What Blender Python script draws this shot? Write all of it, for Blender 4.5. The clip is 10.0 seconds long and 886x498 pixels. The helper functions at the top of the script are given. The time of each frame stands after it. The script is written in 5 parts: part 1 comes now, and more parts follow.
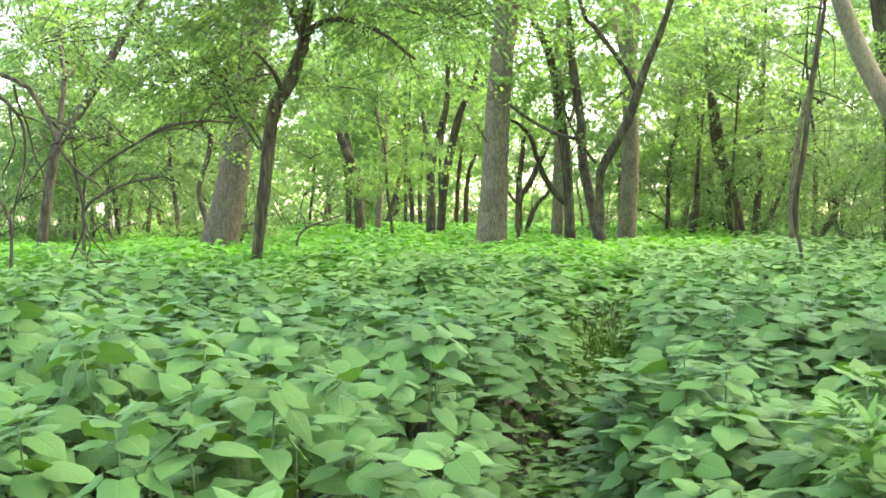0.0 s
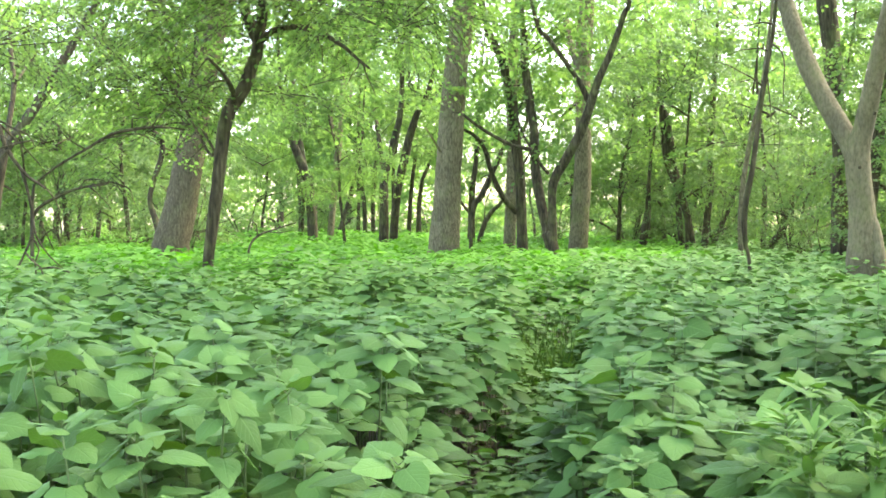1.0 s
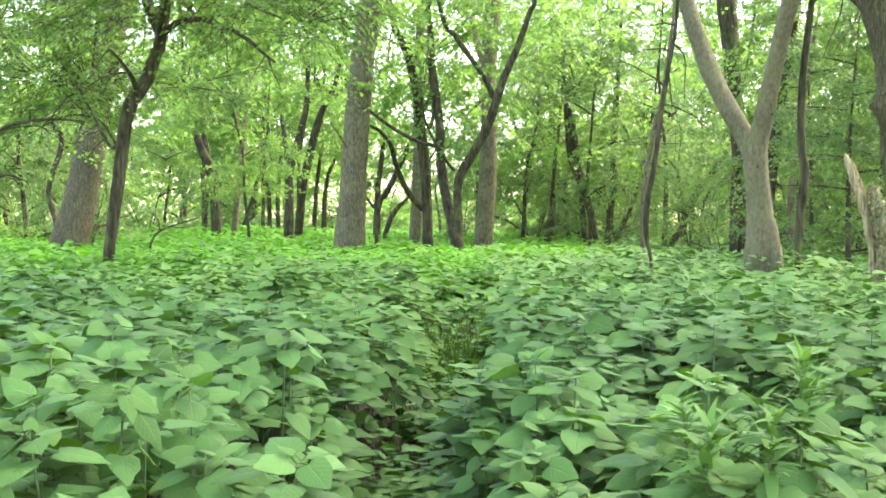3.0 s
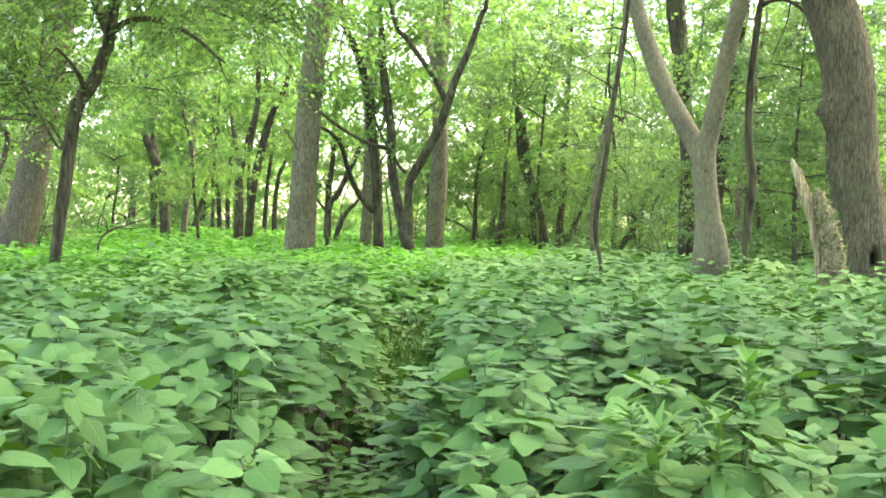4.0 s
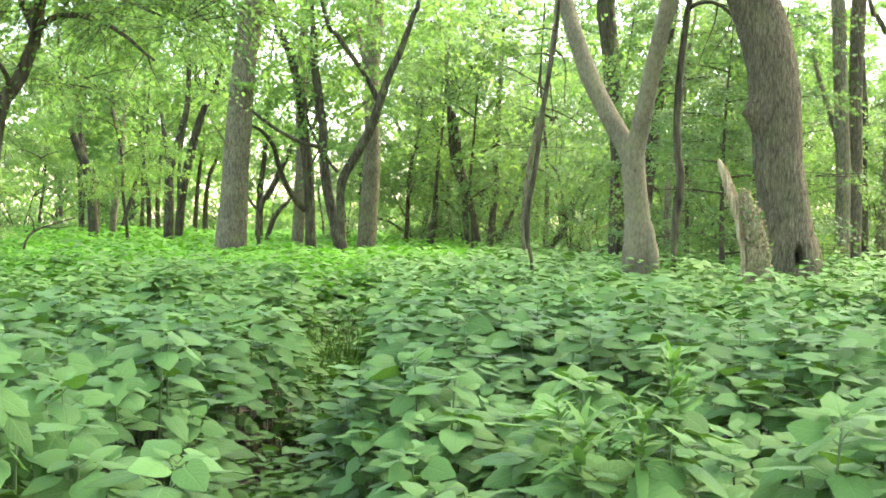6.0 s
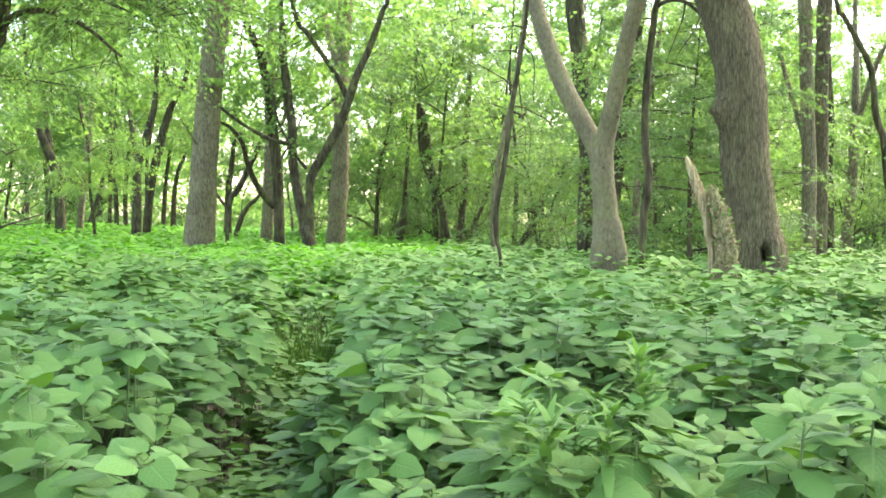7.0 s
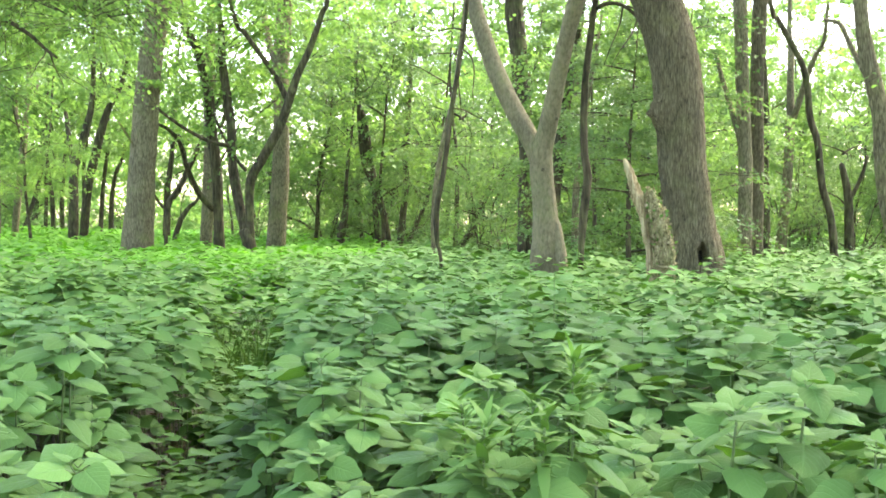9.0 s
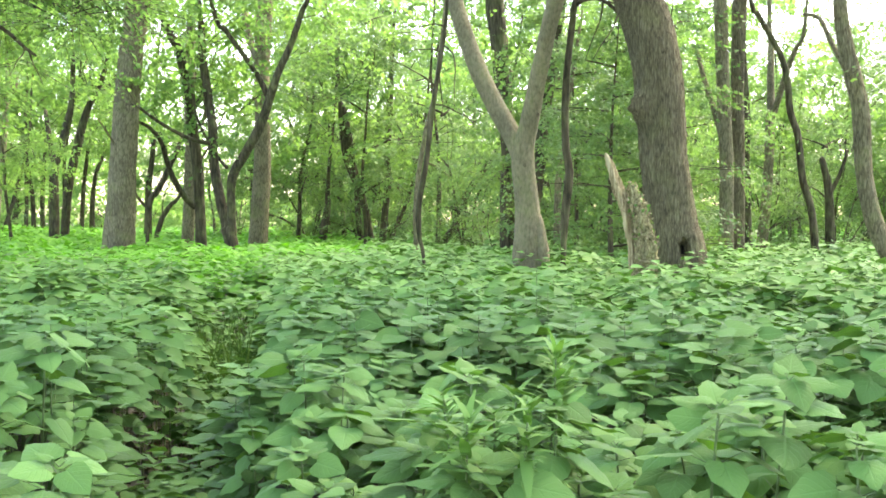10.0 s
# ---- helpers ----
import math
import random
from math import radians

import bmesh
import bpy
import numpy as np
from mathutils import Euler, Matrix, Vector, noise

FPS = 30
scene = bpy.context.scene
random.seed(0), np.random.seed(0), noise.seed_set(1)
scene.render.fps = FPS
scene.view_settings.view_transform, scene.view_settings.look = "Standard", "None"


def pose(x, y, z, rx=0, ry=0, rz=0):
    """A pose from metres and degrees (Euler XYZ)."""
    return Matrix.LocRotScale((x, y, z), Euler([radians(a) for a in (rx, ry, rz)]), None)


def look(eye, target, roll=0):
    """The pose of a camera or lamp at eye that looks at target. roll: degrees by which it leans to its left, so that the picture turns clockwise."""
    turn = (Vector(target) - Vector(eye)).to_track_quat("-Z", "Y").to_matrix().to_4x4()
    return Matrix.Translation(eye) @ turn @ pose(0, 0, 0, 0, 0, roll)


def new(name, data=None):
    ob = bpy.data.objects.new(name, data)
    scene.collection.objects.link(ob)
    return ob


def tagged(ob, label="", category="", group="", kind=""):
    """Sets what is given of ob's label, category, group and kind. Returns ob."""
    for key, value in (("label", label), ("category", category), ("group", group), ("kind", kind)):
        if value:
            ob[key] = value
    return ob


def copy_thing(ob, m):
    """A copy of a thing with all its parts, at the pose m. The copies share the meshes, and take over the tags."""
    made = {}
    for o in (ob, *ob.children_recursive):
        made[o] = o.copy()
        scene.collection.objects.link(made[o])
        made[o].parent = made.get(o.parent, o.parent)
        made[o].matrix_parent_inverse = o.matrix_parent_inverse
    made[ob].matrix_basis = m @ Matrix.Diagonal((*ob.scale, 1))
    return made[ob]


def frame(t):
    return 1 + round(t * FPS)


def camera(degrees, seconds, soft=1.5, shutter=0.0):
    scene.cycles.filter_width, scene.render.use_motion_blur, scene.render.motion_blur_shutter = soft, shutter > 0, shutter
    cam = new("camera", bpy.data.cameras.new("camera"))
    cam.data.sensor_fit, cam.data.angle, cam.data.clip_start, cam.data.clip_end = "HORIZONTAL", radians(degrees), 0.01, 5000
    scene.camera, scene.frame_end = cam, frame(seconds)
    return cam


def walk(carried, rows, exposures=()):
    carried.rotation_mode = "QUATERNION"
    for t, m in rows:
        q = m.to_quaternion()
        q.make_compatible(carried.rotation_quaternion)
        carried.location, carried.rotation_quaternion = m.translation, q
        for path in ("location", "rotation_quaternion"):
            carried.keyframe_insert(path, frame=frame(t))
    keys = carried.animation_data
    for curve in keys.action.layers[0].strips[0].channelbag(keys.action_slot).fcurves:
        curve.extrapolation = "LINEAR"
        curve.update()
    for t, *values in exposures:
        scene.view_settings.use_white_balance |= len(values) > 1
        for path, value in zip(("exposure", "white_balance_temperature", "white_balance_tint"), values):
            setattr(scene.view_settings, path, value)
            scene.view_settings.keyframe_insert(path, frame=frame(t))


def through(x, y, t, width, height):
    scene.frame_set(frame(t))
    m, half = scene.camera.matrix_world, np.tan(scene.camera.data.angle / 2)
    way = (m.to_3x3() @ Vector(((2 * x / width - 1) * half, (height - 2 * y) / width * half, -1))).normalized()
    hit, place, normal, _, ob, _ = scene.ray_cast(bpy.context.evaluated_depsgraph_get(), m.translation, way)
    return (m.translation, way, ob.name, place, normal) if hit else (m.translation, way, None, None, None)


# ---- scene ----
# ---------------------------------------------------------------- camera and its path
cam = camera(39.1, 10.0, soft=1.75)
PATH = [
    (0, (0.059, 0.098, 1.297), (0.032, 2.097, 1.247), -0.6),
    (0.5, (0.06, 0.084, 1.299), (0.06, 2.083, 1.253), -0.5),
    (1, (0.062, 0.08, 1.3), (0.111, 2.079, 1.264), -0.0),
    (1.5, (0.061, 0.074, 1.3), (0.159, 2.071, 1.266), 0.3),
    (2, (0.062, 0.074, 1.299), (0.199, 2.069, 1.261), 0.4),
    (2.5, (0.064, 0.078, 1.297), (0.231, 2.071, 1.256), 0.3),
    (4, (0.068, 0.082, 1.297), (0.346, 2.062, 1.26), 0.6),
    (4.5, (0.069, 0.071, 1.299), (0.387, 2.045, 1.267), 0.6),
    (5, (0.07, 0.066, 1.298), (0.417, 2.036, 1.267), 0.5),
    (5.5, (0.072, 0.063, 1.296), (0.436, 2.029, 1.262), 0.5),
    (7, (0.077, 0.047, 1.299), (0.509, 1.999, 1.257), 0.6),
    (7.5, (0.079, 0.041, 1.3), (0.531, 1.989, 1.258), 0.4),
    (8, (0.082, 0.041, 1.301), (0.551, 1.985, 1.261), 0.6),
    (8.5, (0.084, 0.038, 1.3), (0.581, 1.975, 1.262), 0.6),
    (9, (0.086, 0.033, 1.301), (0.609, 1.963, 1.263), 0.4),
    (9.5, (0.088, 0.038, 1.3), (0.628, 1.963, 1.26), 0.1),
    (10, (0.089, 0.035, 1.3), (0.639, 1.958, 1.256), 0.0),
]
walk(cam, [(t, look(eye, target, roll)) for t, eye, target, roll in PATH], exposures=((0.0, 3.5, 7400, 13.5), (10.0, 3.5, 7400, 13.5)))

# ---------------------------------------------------------------- sky and sun: bright thin overcast
SUN_ELEVATION, SUN_AZIMUTH = radians(55), radians(60)   # azimuth clockwise from +y
world = bpy.data.worlds.new("sky")
scene.world = world
world.use_nodes = True
wn, wl = world.node_tree.nodes, world.node_tree.links
sky = wn.new("ShaderNodeTexSky")
sky.sky_type, sky.sun_disc = "NISHITA", False
sky.sun_elevation, sky.sun_rotation = SUN_ELEVATION, SUN_AZIMUTH
sky.air_density, sky.dust_density, sky.ozone_density = 1.0, 2.0, 0.8
wl.new(sky.outputs[0], wn["Background"].inputs[0])
wn["Background"].inputs[1].default_value = 0.15
sun = new("sun", bpy.data.lights.new("sun", "SUN"))
sun.data.energy, sun.data.angle, sun.data.color = 1.5, radians(15), (1.0, 0.96, 0.84)
sun_from = Vector((math.sin(SUN_AZIMUTH) * math.cos(SUN_ELEVATION), math.cos(SUN_AZIMUTH) * math.cos(SUN_ELEVATION), math.sin(SUN_ELEVATION)))
sun.matrix_world = look(sun_from * 60, (0, 0, 0))

# ---------------------------------------------------------------- materials


def material(name):
    m = bpy.data.materials.new(name)
    m.use_nodes = True
    return m, m.node_tree.nodes, m.node_tree.links, m.node_tree.nodes["Principled BSDF"]


def ramp(nodes, stops):
    r = nodes.new("ShaderNodeValToRGB")
    while len(r.color_ramp.elements) < len(stops):
        r.color_ramp.elements.new(0.5)
    for e, (at, colour) in zip(r.color_ramp.elements, stops):
        e.position, e.color = at, (*colour, 1)
    return r


def leaf_material(name, dark, mid, young, glow, veins=False, rough=0.5, through=0.45, sheen=0.14):
    """A leaf: hue varies leaf by leaf, light passes through, and veins where the leaf has its own map."""
    m, n, l, b = material(name)
    geo = n.new("ShaderNodeNewGeometry")
    info = n.new("ShaderNodeObjectInfo")
    mix = n.new("ShaderNodeMath")
    mix.operation = "ADD"
    l.new(geo.outputs["Random Per Island"], mix.inputs[0])
    l.new(info.outputs["Random"], mix.inputs[1])
    frac = n.new("ShaderNodeMath")
    frac.operation = "FRACT"
    l.new(mix.outputs[0], frac.inputs[0])
    tone = ramp(n, [(0.0, dark), (0.4, mid), (0.75, mid), (1.0, young)])
    l.new(frac.outputs[0], tone.inputs[0])
    co = n.new("ShaderNodeTexCoord")
    blot = n.new("ShaderNodeTexNoise")
    blot.inputs["Scale"].default_value = 0.35
    blot.inputs["Detail"].default_value = 3
    l.new(geo.outputs["Position"], blot.inputs["Vector"])
    tint = n.new("ShaderNodeMixRGB")
    tint.blend_type = "MULTIPLY"
    tint.inputs[0].default_value = 1
    shade = ramp(n, [(0.3, (0.86, 0.89, 0.86)), (0.7, (1.12, 1.09, 0.97))])
    l.new(blot.outputs[0], shade.inputs[0])
    l.new(tone.outputs[0], tint.inputs[1])
    l.new(shade.outputs[0], tint.inputs[2])
    out = tint.outputs[0]
    if veins:
        uv = n.new("ShaderNodeSeparateXYZ")
        l.new(co.outputs["UV"], uv.inputs[0])

        def op(kind, a, bb=None, c=None):
            q = n.new("ShaderNodeMath")
            q.operation = kind
            for i, v in enumerate((a, bb, c)):
                if v is None:
                    continue
                if isinstance(v, (int, float)):
                    q.inputs[i].default_value = v
                else:
                    l.new(v, q.inputs[i])
            return q.outputs[0]
        across = op("ABSOLUTE", op("SUBTRACT", uv.outputs[0], 0.5))
        rib = op("SUBTRACT", 1.0, op("SMOOTH_MIN", op("MULTIPLY", across, 22.0), 1.0, 0.2))
        wave = op("FRACT", op("SUBTRACT", op("MULTIPLY", uv.outputs[1], 6.5), op("MULTIPLY", across, 4.5)))
        side = op("SUBTRACT", 1.0, op("SMOOTH_MIN", op("MULTIPLY", op("ABSOLUTE", op("SUBTRACT", wave, 0.5)), 7.0), 1.0, 0.2))
        vein = op("MAXIMUM", rib, op("MULTIPLY", side, 0.55))
        pale = n.new("ShaderNodeMixRGB")
        l.new(op("MULTIPLY", vein, 0.42), pale.inputs[0])
        l.new(out, pale.inputs[1])
        pale.inputs[2].default_value = (*young, 1)
        out = pale.outputs[0]
        fine = n.new("ShaderNodeTexNoise")
        fine.inputs["Scale"].default_value = 14
        l.new(co.outputs["UV"], fine.inputs["Vector"])
        bump = n.new("ShaderNodeBump")
        bump.inputs["Strength"].default_value = 0.35
        bump.inputs["Distance"].default_value = 0.004
        l.new(op("SUBTRACT", op("MULTIPLY", fine.outputs[0], 0.8), vein), bump.inputs["Height"])
        l.new(bump.outputs[0], b.inputs["Normal"])
    l.new(out, b.inputs["Base Color"])
    b.inputs["Roughness"].default_value = rough
    b.inputs["Specular IOR Level"].default_value = sheen
    trans = n.new("ShaderNodeBsdfTranslucent")
    warm = n.new("ShaderNodeMixRGB")
    warm.blend_type = "MULTIPLY"
    warm.inputs[0].default_value = 1
    warm.inputs[2].default_value = (*glow, 1)
    l.new(out, warm.inputs[1])
    l.new(warm.outputs[0], trans.inputs[0])
    both = n.new("ShaderNodeMixShader")
    both.inputs[0].default_value = through
    l.new(b.outputs[0], both.inputs[1])
    l.new(trans.outputs[0], both.inputs[2])
    l.new(both.outputs[0], n["Material Output"].inputs[0])
    return m


def bark_material(name, deep, face, pale, scale=9.0, stretch=0.16, depth=0.02, moss=0.0, plates=0.9):
    """Furrowed bark: long ridges up the stem, lighter faces, dark grooves, and lichen blots."""
    m, n, l, b = material(name)
    co = n.new("ShaderNodeTexCoord")
    mp = n.new("ShaderNodeMapping")
    mp.inputs["Scale"].default_value = (1, 1, stretch)
    l.new(co.outputs["Object"], mp.inputs[0])
    ridge = n.new("ShaderNodeTexNoise")
    ridge.inputs["Scale"].default_value = scale * 2.2
    ridge.inputs["Detail"].default_value = 6
    ridge.inputs["Roughness"].default_value = 0.65
    l.new(mp.outputs[0], ridge.inputs["Vector"])
    plate = n.new("ShaderNodeTexVoronoi")
    plate.feature = "DISTANCE_TO_EDGE"
    plate.inputs["Scale"].default_value = scale
    l.new(mp.outputs[0], plate.inputs["Vector"])
    high = n.new("ShaderNodeMath")
    high.operation = "MULTIPLY_ADD"
    l.new(plate.outputs[0], high.inputs[0])
    high.inputs[1].default_value = plates
    l.new(ridge.outputs[0], high.inputs[2])
    furrow = n.new("ShaderNodeTexVoronoi")
    furrow.feature = "DISTANCE_TO_EDGE"
    furrow.inputs["Scale"].default_value = scale * 0.42
    bend = n.new("ShaderNodeMixRGB")
    bend.blend_type = "ADD"
    bend.inputs[0].default_value = 0.06
    l.new(mp.outputs[0], bend.inputs[1])
    l.new(ridge.outputs["Color"], bend.inputs[2])
    l.new(bend.outputs[0], furrow.inputs["Vector"])
    groove = n.new("ShaderNodeMapRange")
    groove.inputs["From Max"].default_value = 0.16
    groove.inputs["To Min"].default_value = -0.2 * plates
    groove.inputs["To Max"].default_value = 0.0
    l.new(furrow.outputs["Distance"], groove.inputs["Value"])
    cut = n.new("ShaderNodeMath")
    l.new(high.outputs[0], cut.inputs[0])
    l.new(groove.outputs[0], cut.inputs[1])
    high = cut
    tone = ramp(n, [(0.3, deep), (0.56, face), (0.9, pale)])
    l.new(high.outputs[0], tone.inputs[0])
    blot = n.new("ShaderNodeTexNoise")
    blot.inputs["Scale"].default_value = 1.7
    blot.inputs["Detail"].default_value = 5
    l.new(co.outputs["Object"], blot.inputs["Vector"])
    stain = ramp(n, [(0.3, (0.72, 0.72, 0.72)), (0.7, (1.15, 1.13, 1.08))])
    l.new(blot.outputs[0], stain.inputs[0])
    mul = n.new("ShaderNodeMixRGB")
    mul.blend_type = "MULTIPLY"
    mul.inputs[0].default_value = 1
    l.new(tone.outputs[0], mul.inputs[1])
    l.new(stain.outputs[0], mul.inputs[2])
    green = n.new("ShaderNodeMixRGB")
    patch = n.new("ShaderNodeTexNoise")
    patch.inputs["Scale"].default_value = 3.3
    patch.inputs["Detail"].default_value = 6
    l.new(co.outputs["Object"], patch.inputs["Vector"])
    where = ramp(n, [(0.52, (0, 0, 0)), (0.66, (moss, moss, moss))])
    l.new(patch.outputs[0], where.inputs[0])
    l.new(where.outputs[0], green.inputs[0])
    l.new(mul.outputs[0], green.inputs[1])
    green.inputs[2].default_value = (0.16, 0.2, 0.06, 1)
    l.new(green.outputs[0], b.inputs["Base Color"])
    b.inputs["Roughness"].default_value = 0.9
    b.inputs["Specular IOR Level"].default_value = 0.2
    bump = n.new("ShaderNodeBump")
    bump.inputs["Strength"].default_value = 0.9
    bump.inputs["Distance"].default_value = depth
    l.new(high.outputs[0], bump.inputs["Height"])
    l.new(bump.outputs[0], b.inputs["Normal"])
    return m


NETTLE = leaf_material("nettle_leaf", (0.064, 0.128, 0.038), (0.101, 0.199, 0.061), (0.134, 0.256, 0.082), (1.0, 1.25, 0.32), veins=True, rough=0.55, through=0.2, sheen=0.08)
NETTLE_FAR = leaf_material("nettle_leaf_distant", (0.064, 0.128, 0.038), (0.101, 0.199, 0.061), (0.134, 0.256, 0.082), (0.88, 1.25, 0.38), rough=0.55, through=0.18, sheen=0.05)
# a brighter, more saturated green than the nettle leaf
VIVID_LEAF = leaf_material("vivid_green_leaf", (0.064, 0.174, 0.027), (0.087, 0.226, 0.034), (0.12, 0.285, 0.042), (0.86, 1.25, 0.24), rough=0.7, through=0.4)
WEED = leaf_material("weed_leaf", (0.096, 0.192, 0.055), (0.124, 0.236, 0.067), (0.156, 0.276, 0.082), (0.95, 1.12, 0.5), rough=0.55, through=0.33)
GRASS = leaf_material("grass_blade", (0.0518, 0.111, 0.0296), (0.074, 0.148, 0.0407), (0.111, 0.185, 0.0555), (1.0, 1.1, 0.5), rough=0.5, through=0.35)
TREELEAF = leaf_material("tree_leaf", (0.102, 0.187, 0.066), (0.135, 0.234, 0.083), (0.171, 0.275, 0.091), (1.2, 1.31, 0.72), rough=0.5, through=0.58)
# tree leaf painted darker and greyer, for shade and haze under the crowns
SHADED_LEAF = leaf_material("shaded_tree_leaf", (0.082, 0.144, 0.057), (0.116, 0.193, 0.076), (0.15, 0.237, 0.088), (1.1, 1.22, 0.72), rough=0.5, through=0.48)
LITTER = leaf_material("dead_leaf", (0.0592, 0.054, 0.0311), (0.102, 0.0925, 0.0555), (0.155, 0.144, 0.0925), (1.0, 0.8, 0.5), rough=0.85, through=0.1)
BARK_DARK = bark_material("dark_bark", (0.0237, 0.02, 0.0118), (0.0622, 0.0525, 0.0311), (0.111, 0.0962, 0.0592), scale=14, depth=0.012, moss=0.25)
BARK_GREY = bark_material("grey_furrowed_bark", (0.07, 0.06, 0.036), (0.164, 0.144, 0.086), (0.248, 0.222, 0.14), scale=34, stretch=0.2, depth=0.028, moss=0.25)
BARK_BROWN = bark_material("brown_furrowed_bark", (0.054, 0.045, 0.027), (0.132, 0.113, 0.068), (0.209, 0.184, 0.116), scale=40, stretch=0.15, depth=0.035, moss=0.12)
BARK_PALE = bark_material("pale_smooth_bark", (0.107, 0.094, 0.057), (0.184, 0.163, 0.102), (0.252, 0.226, 0.148), scale=18, stretch=0.45, depth=0.014, moss=0.25, plates=0.3)
WOOD_BARE = bark_material("weathered_bare_wood", (0.118, 0.0851, 0.0444), (0.296, 0.24, 0.141), (0.414, 0.351, 0.229), scale=22, stretch=0.07, depth=0.008)
BARK_ROT = bark_material("mossy_rotten_bark", (0.06, 0.045, 0.022), (0.3, 0.26, 0.14), (0.5, 0.44, 0.27), scale=26, stretch=0.5, depth=0.03, moss=0.3, plates=0.6)
STEM, _n, _l, _b = material("green_stem")
_b.inputs["Base Color"].default_value = (0.1, 0.155, 0.045, 1)
_b.inputs["Roughness"].default_value = 0.6
TWIG = bark_material("twig_bark", (0.0192, 0.0163, 0.0111), (0.0444, 0.0385, 0.0274), (0.074, 0.0651, 0.0488), scale=40, depth=0.003)
# near-black colour paints the shade inside the trunk's hollow
HOLLOW, _n, _l, _b = material("hollow_shade")
_b.inputs["Base Color"].default_value = (0.018, 0.013, 0.009, 1)
_b.inputs["Roughness"].default_value = 1.0

SOIL, n, l, b = material("forest_soil")
co = n.new("ShaderNodeTexCoord")
big = n.new("ShaderNodeTexNoise")
big.inputs["Scale"].default_value = 1.3
big.inputs["Detail"].default_value = 8
fine = n.new("ShaderNodeTexVoronoi")
fine.inputs["Scale"].default_value = 22
l.new(co.outputs["Object"], big.inputs["Vector"])
l.new(co.outputs["Object"], fine.inputs["Vector"])
tone = ramp(n, [(0.3, (0.023, 0.021, 0.014)), (0.55, (0.056, 0.05, 0.033)), (0.75, (0.045, 0.056, 0.023))])
l.new(big.outputs[0], tone.inputs[0])
flecks = n.new("ShaderNodeMixRGB")
flecks.blend_type = "OVERLAY"
flecks.inputs[0].default_value = 0.5
l.new(tone.outputs[0], flecks.inputs[1])
l.new(fine.outputs["Distance"], flecks.inputs[2])
l.new(flecks.outputs[0], b.inputs["Base Color"])
b.inputs["Roughness"].default_value = 0.95
bump = n.new("ShaderNodeBump")
bump.inputs["Strength"].default_value = 0.8
bump.inputs["Distance"].default_value = 0.02
l.new(fine.outputs["Distance"], bump.inputs["Height"])
l.new(bump.outputs[0], b.inputs["Normal"])

# ---------------------------------------------------------------- mesh tools


def mesh_of(name, verts, faces, mat, uv=None, smooth=True):
    """A mesh from arrays: verts (n, 3), faces (m, k), uv per vertex (n, 2)."""
    me = bpy.data.meshes.new(name)
    verts, faces = np.asarray(verts, np.float32), np.asarray(faces, np.int32)
    m, k = faces.shape
    me.vertices.add(len(verts))
    me.vertices.foreach_set("co", verts.ravel())
    me.loops.add(m * k)
    me.loops.foreach_set("vertex_index", faces.ravel())
    me.polygons.add(m)
    me.polygons.foreach_set("loop_start", np.arange(0, m * k, k, dtype=np.int32))
    if smooth:
        me.polygons.foreach_set("use_smooth", np.ones(m, bool))
    if uv is not None:
        layer = me.uv_layers.new(name="leaf")
        layer.data.foreach_set("uv", np.asarray(uv, np.float32)[faces.ravel()].ravel())
    me.update()
    me.validate()
    me.materials.append(mat)
    return me


def part(name, me, parent, label="", m=None):
    ob = new(name, me)
    ob.parent = parent
    if m is not None:
        ob.matrix_basis = m
    return tagged(ob, label=label)


def unit(v):
    return v / np.maximum(np.linalg.norm(v, axis=-1, keepdims=True), 1e-9)


def strew(template, faces, base, along, normal, size, uv=None):
    """Copies of a leaf (x across, y along, z up; 1 long) at base points, as arrays."""
    y = unit(along)
    x = unit(np.cross(y, normal))
    z = np.cross(x, y)
    t = template[None] * size[:, None, None]
    v = base[:, None] + t[..., :1] * x[:, None] + t[..., 1:2] * y[:, None] + t[..., 2:] * z[:, None]
    f = faces[None] + (np.arange(len(base)) * len(template))[:, None, None]
    return v.reshape(-1, 3), f.reshape(-1, faces.shape[1]), None if uv is None else np.tile(uv, (len(base), 1))


def leaf_sheet(width, rows, droop, fold, seedling, wavy=0.02, half=1):
    """An ovate pointed leaf, 1 long, with a folded, slightly domed blade and a drooping tip: verts, quads, uv. half: columns on each side."""
    r = np.random.RandomState(seedling)
    cols = np.arange(-half, half + 1) / half
    v, uv = [], []
    for i in range(rows + 1):
        s = 0.6 * i / rows + 0.4 * (0.5 - 0.5 * math.cos(math.pi * i / rows))
        w = width * 0.5 * (math.sin(math.pi * min(1, s * 0.94 + 0.06) ** 0.62) ** 0.72 if s < 1 else 0.0) * (1 - 0.1 * s) * (1 - 0.4 * max(0.0, s - 0.55) ** 0.8)
        for c in cols:
            edge = 1 + (0.03 if i % 2 else -0.03) * (0.1 < s < 0.95) * (abs(c) == 1)
            back = -0.1 * (1 - s) ** 4 * abs(c)
            ripple = wavy * math.sin(s * 19 + 2.2 * c + seedling) * abs(c) * (0 < s < 1)
            v.append((c * w * edge, s + back, fold * abs(c) * w - 0.22 * c * c * w - droop * s * s + ripple + 0.4 * wavy * r.randn() * abs(c) * (0 < s < 1)))
            uv.append((0.5 + 0.5 * c, s))
    k = len(cols)
    f = [(i * k + j, i * k + j + 1, i * k + k + j + 1, i * k + k + j) for i in range(rows) for j in range(k - 1)]
    return np.array(v), np.array(f), np.array(uv)


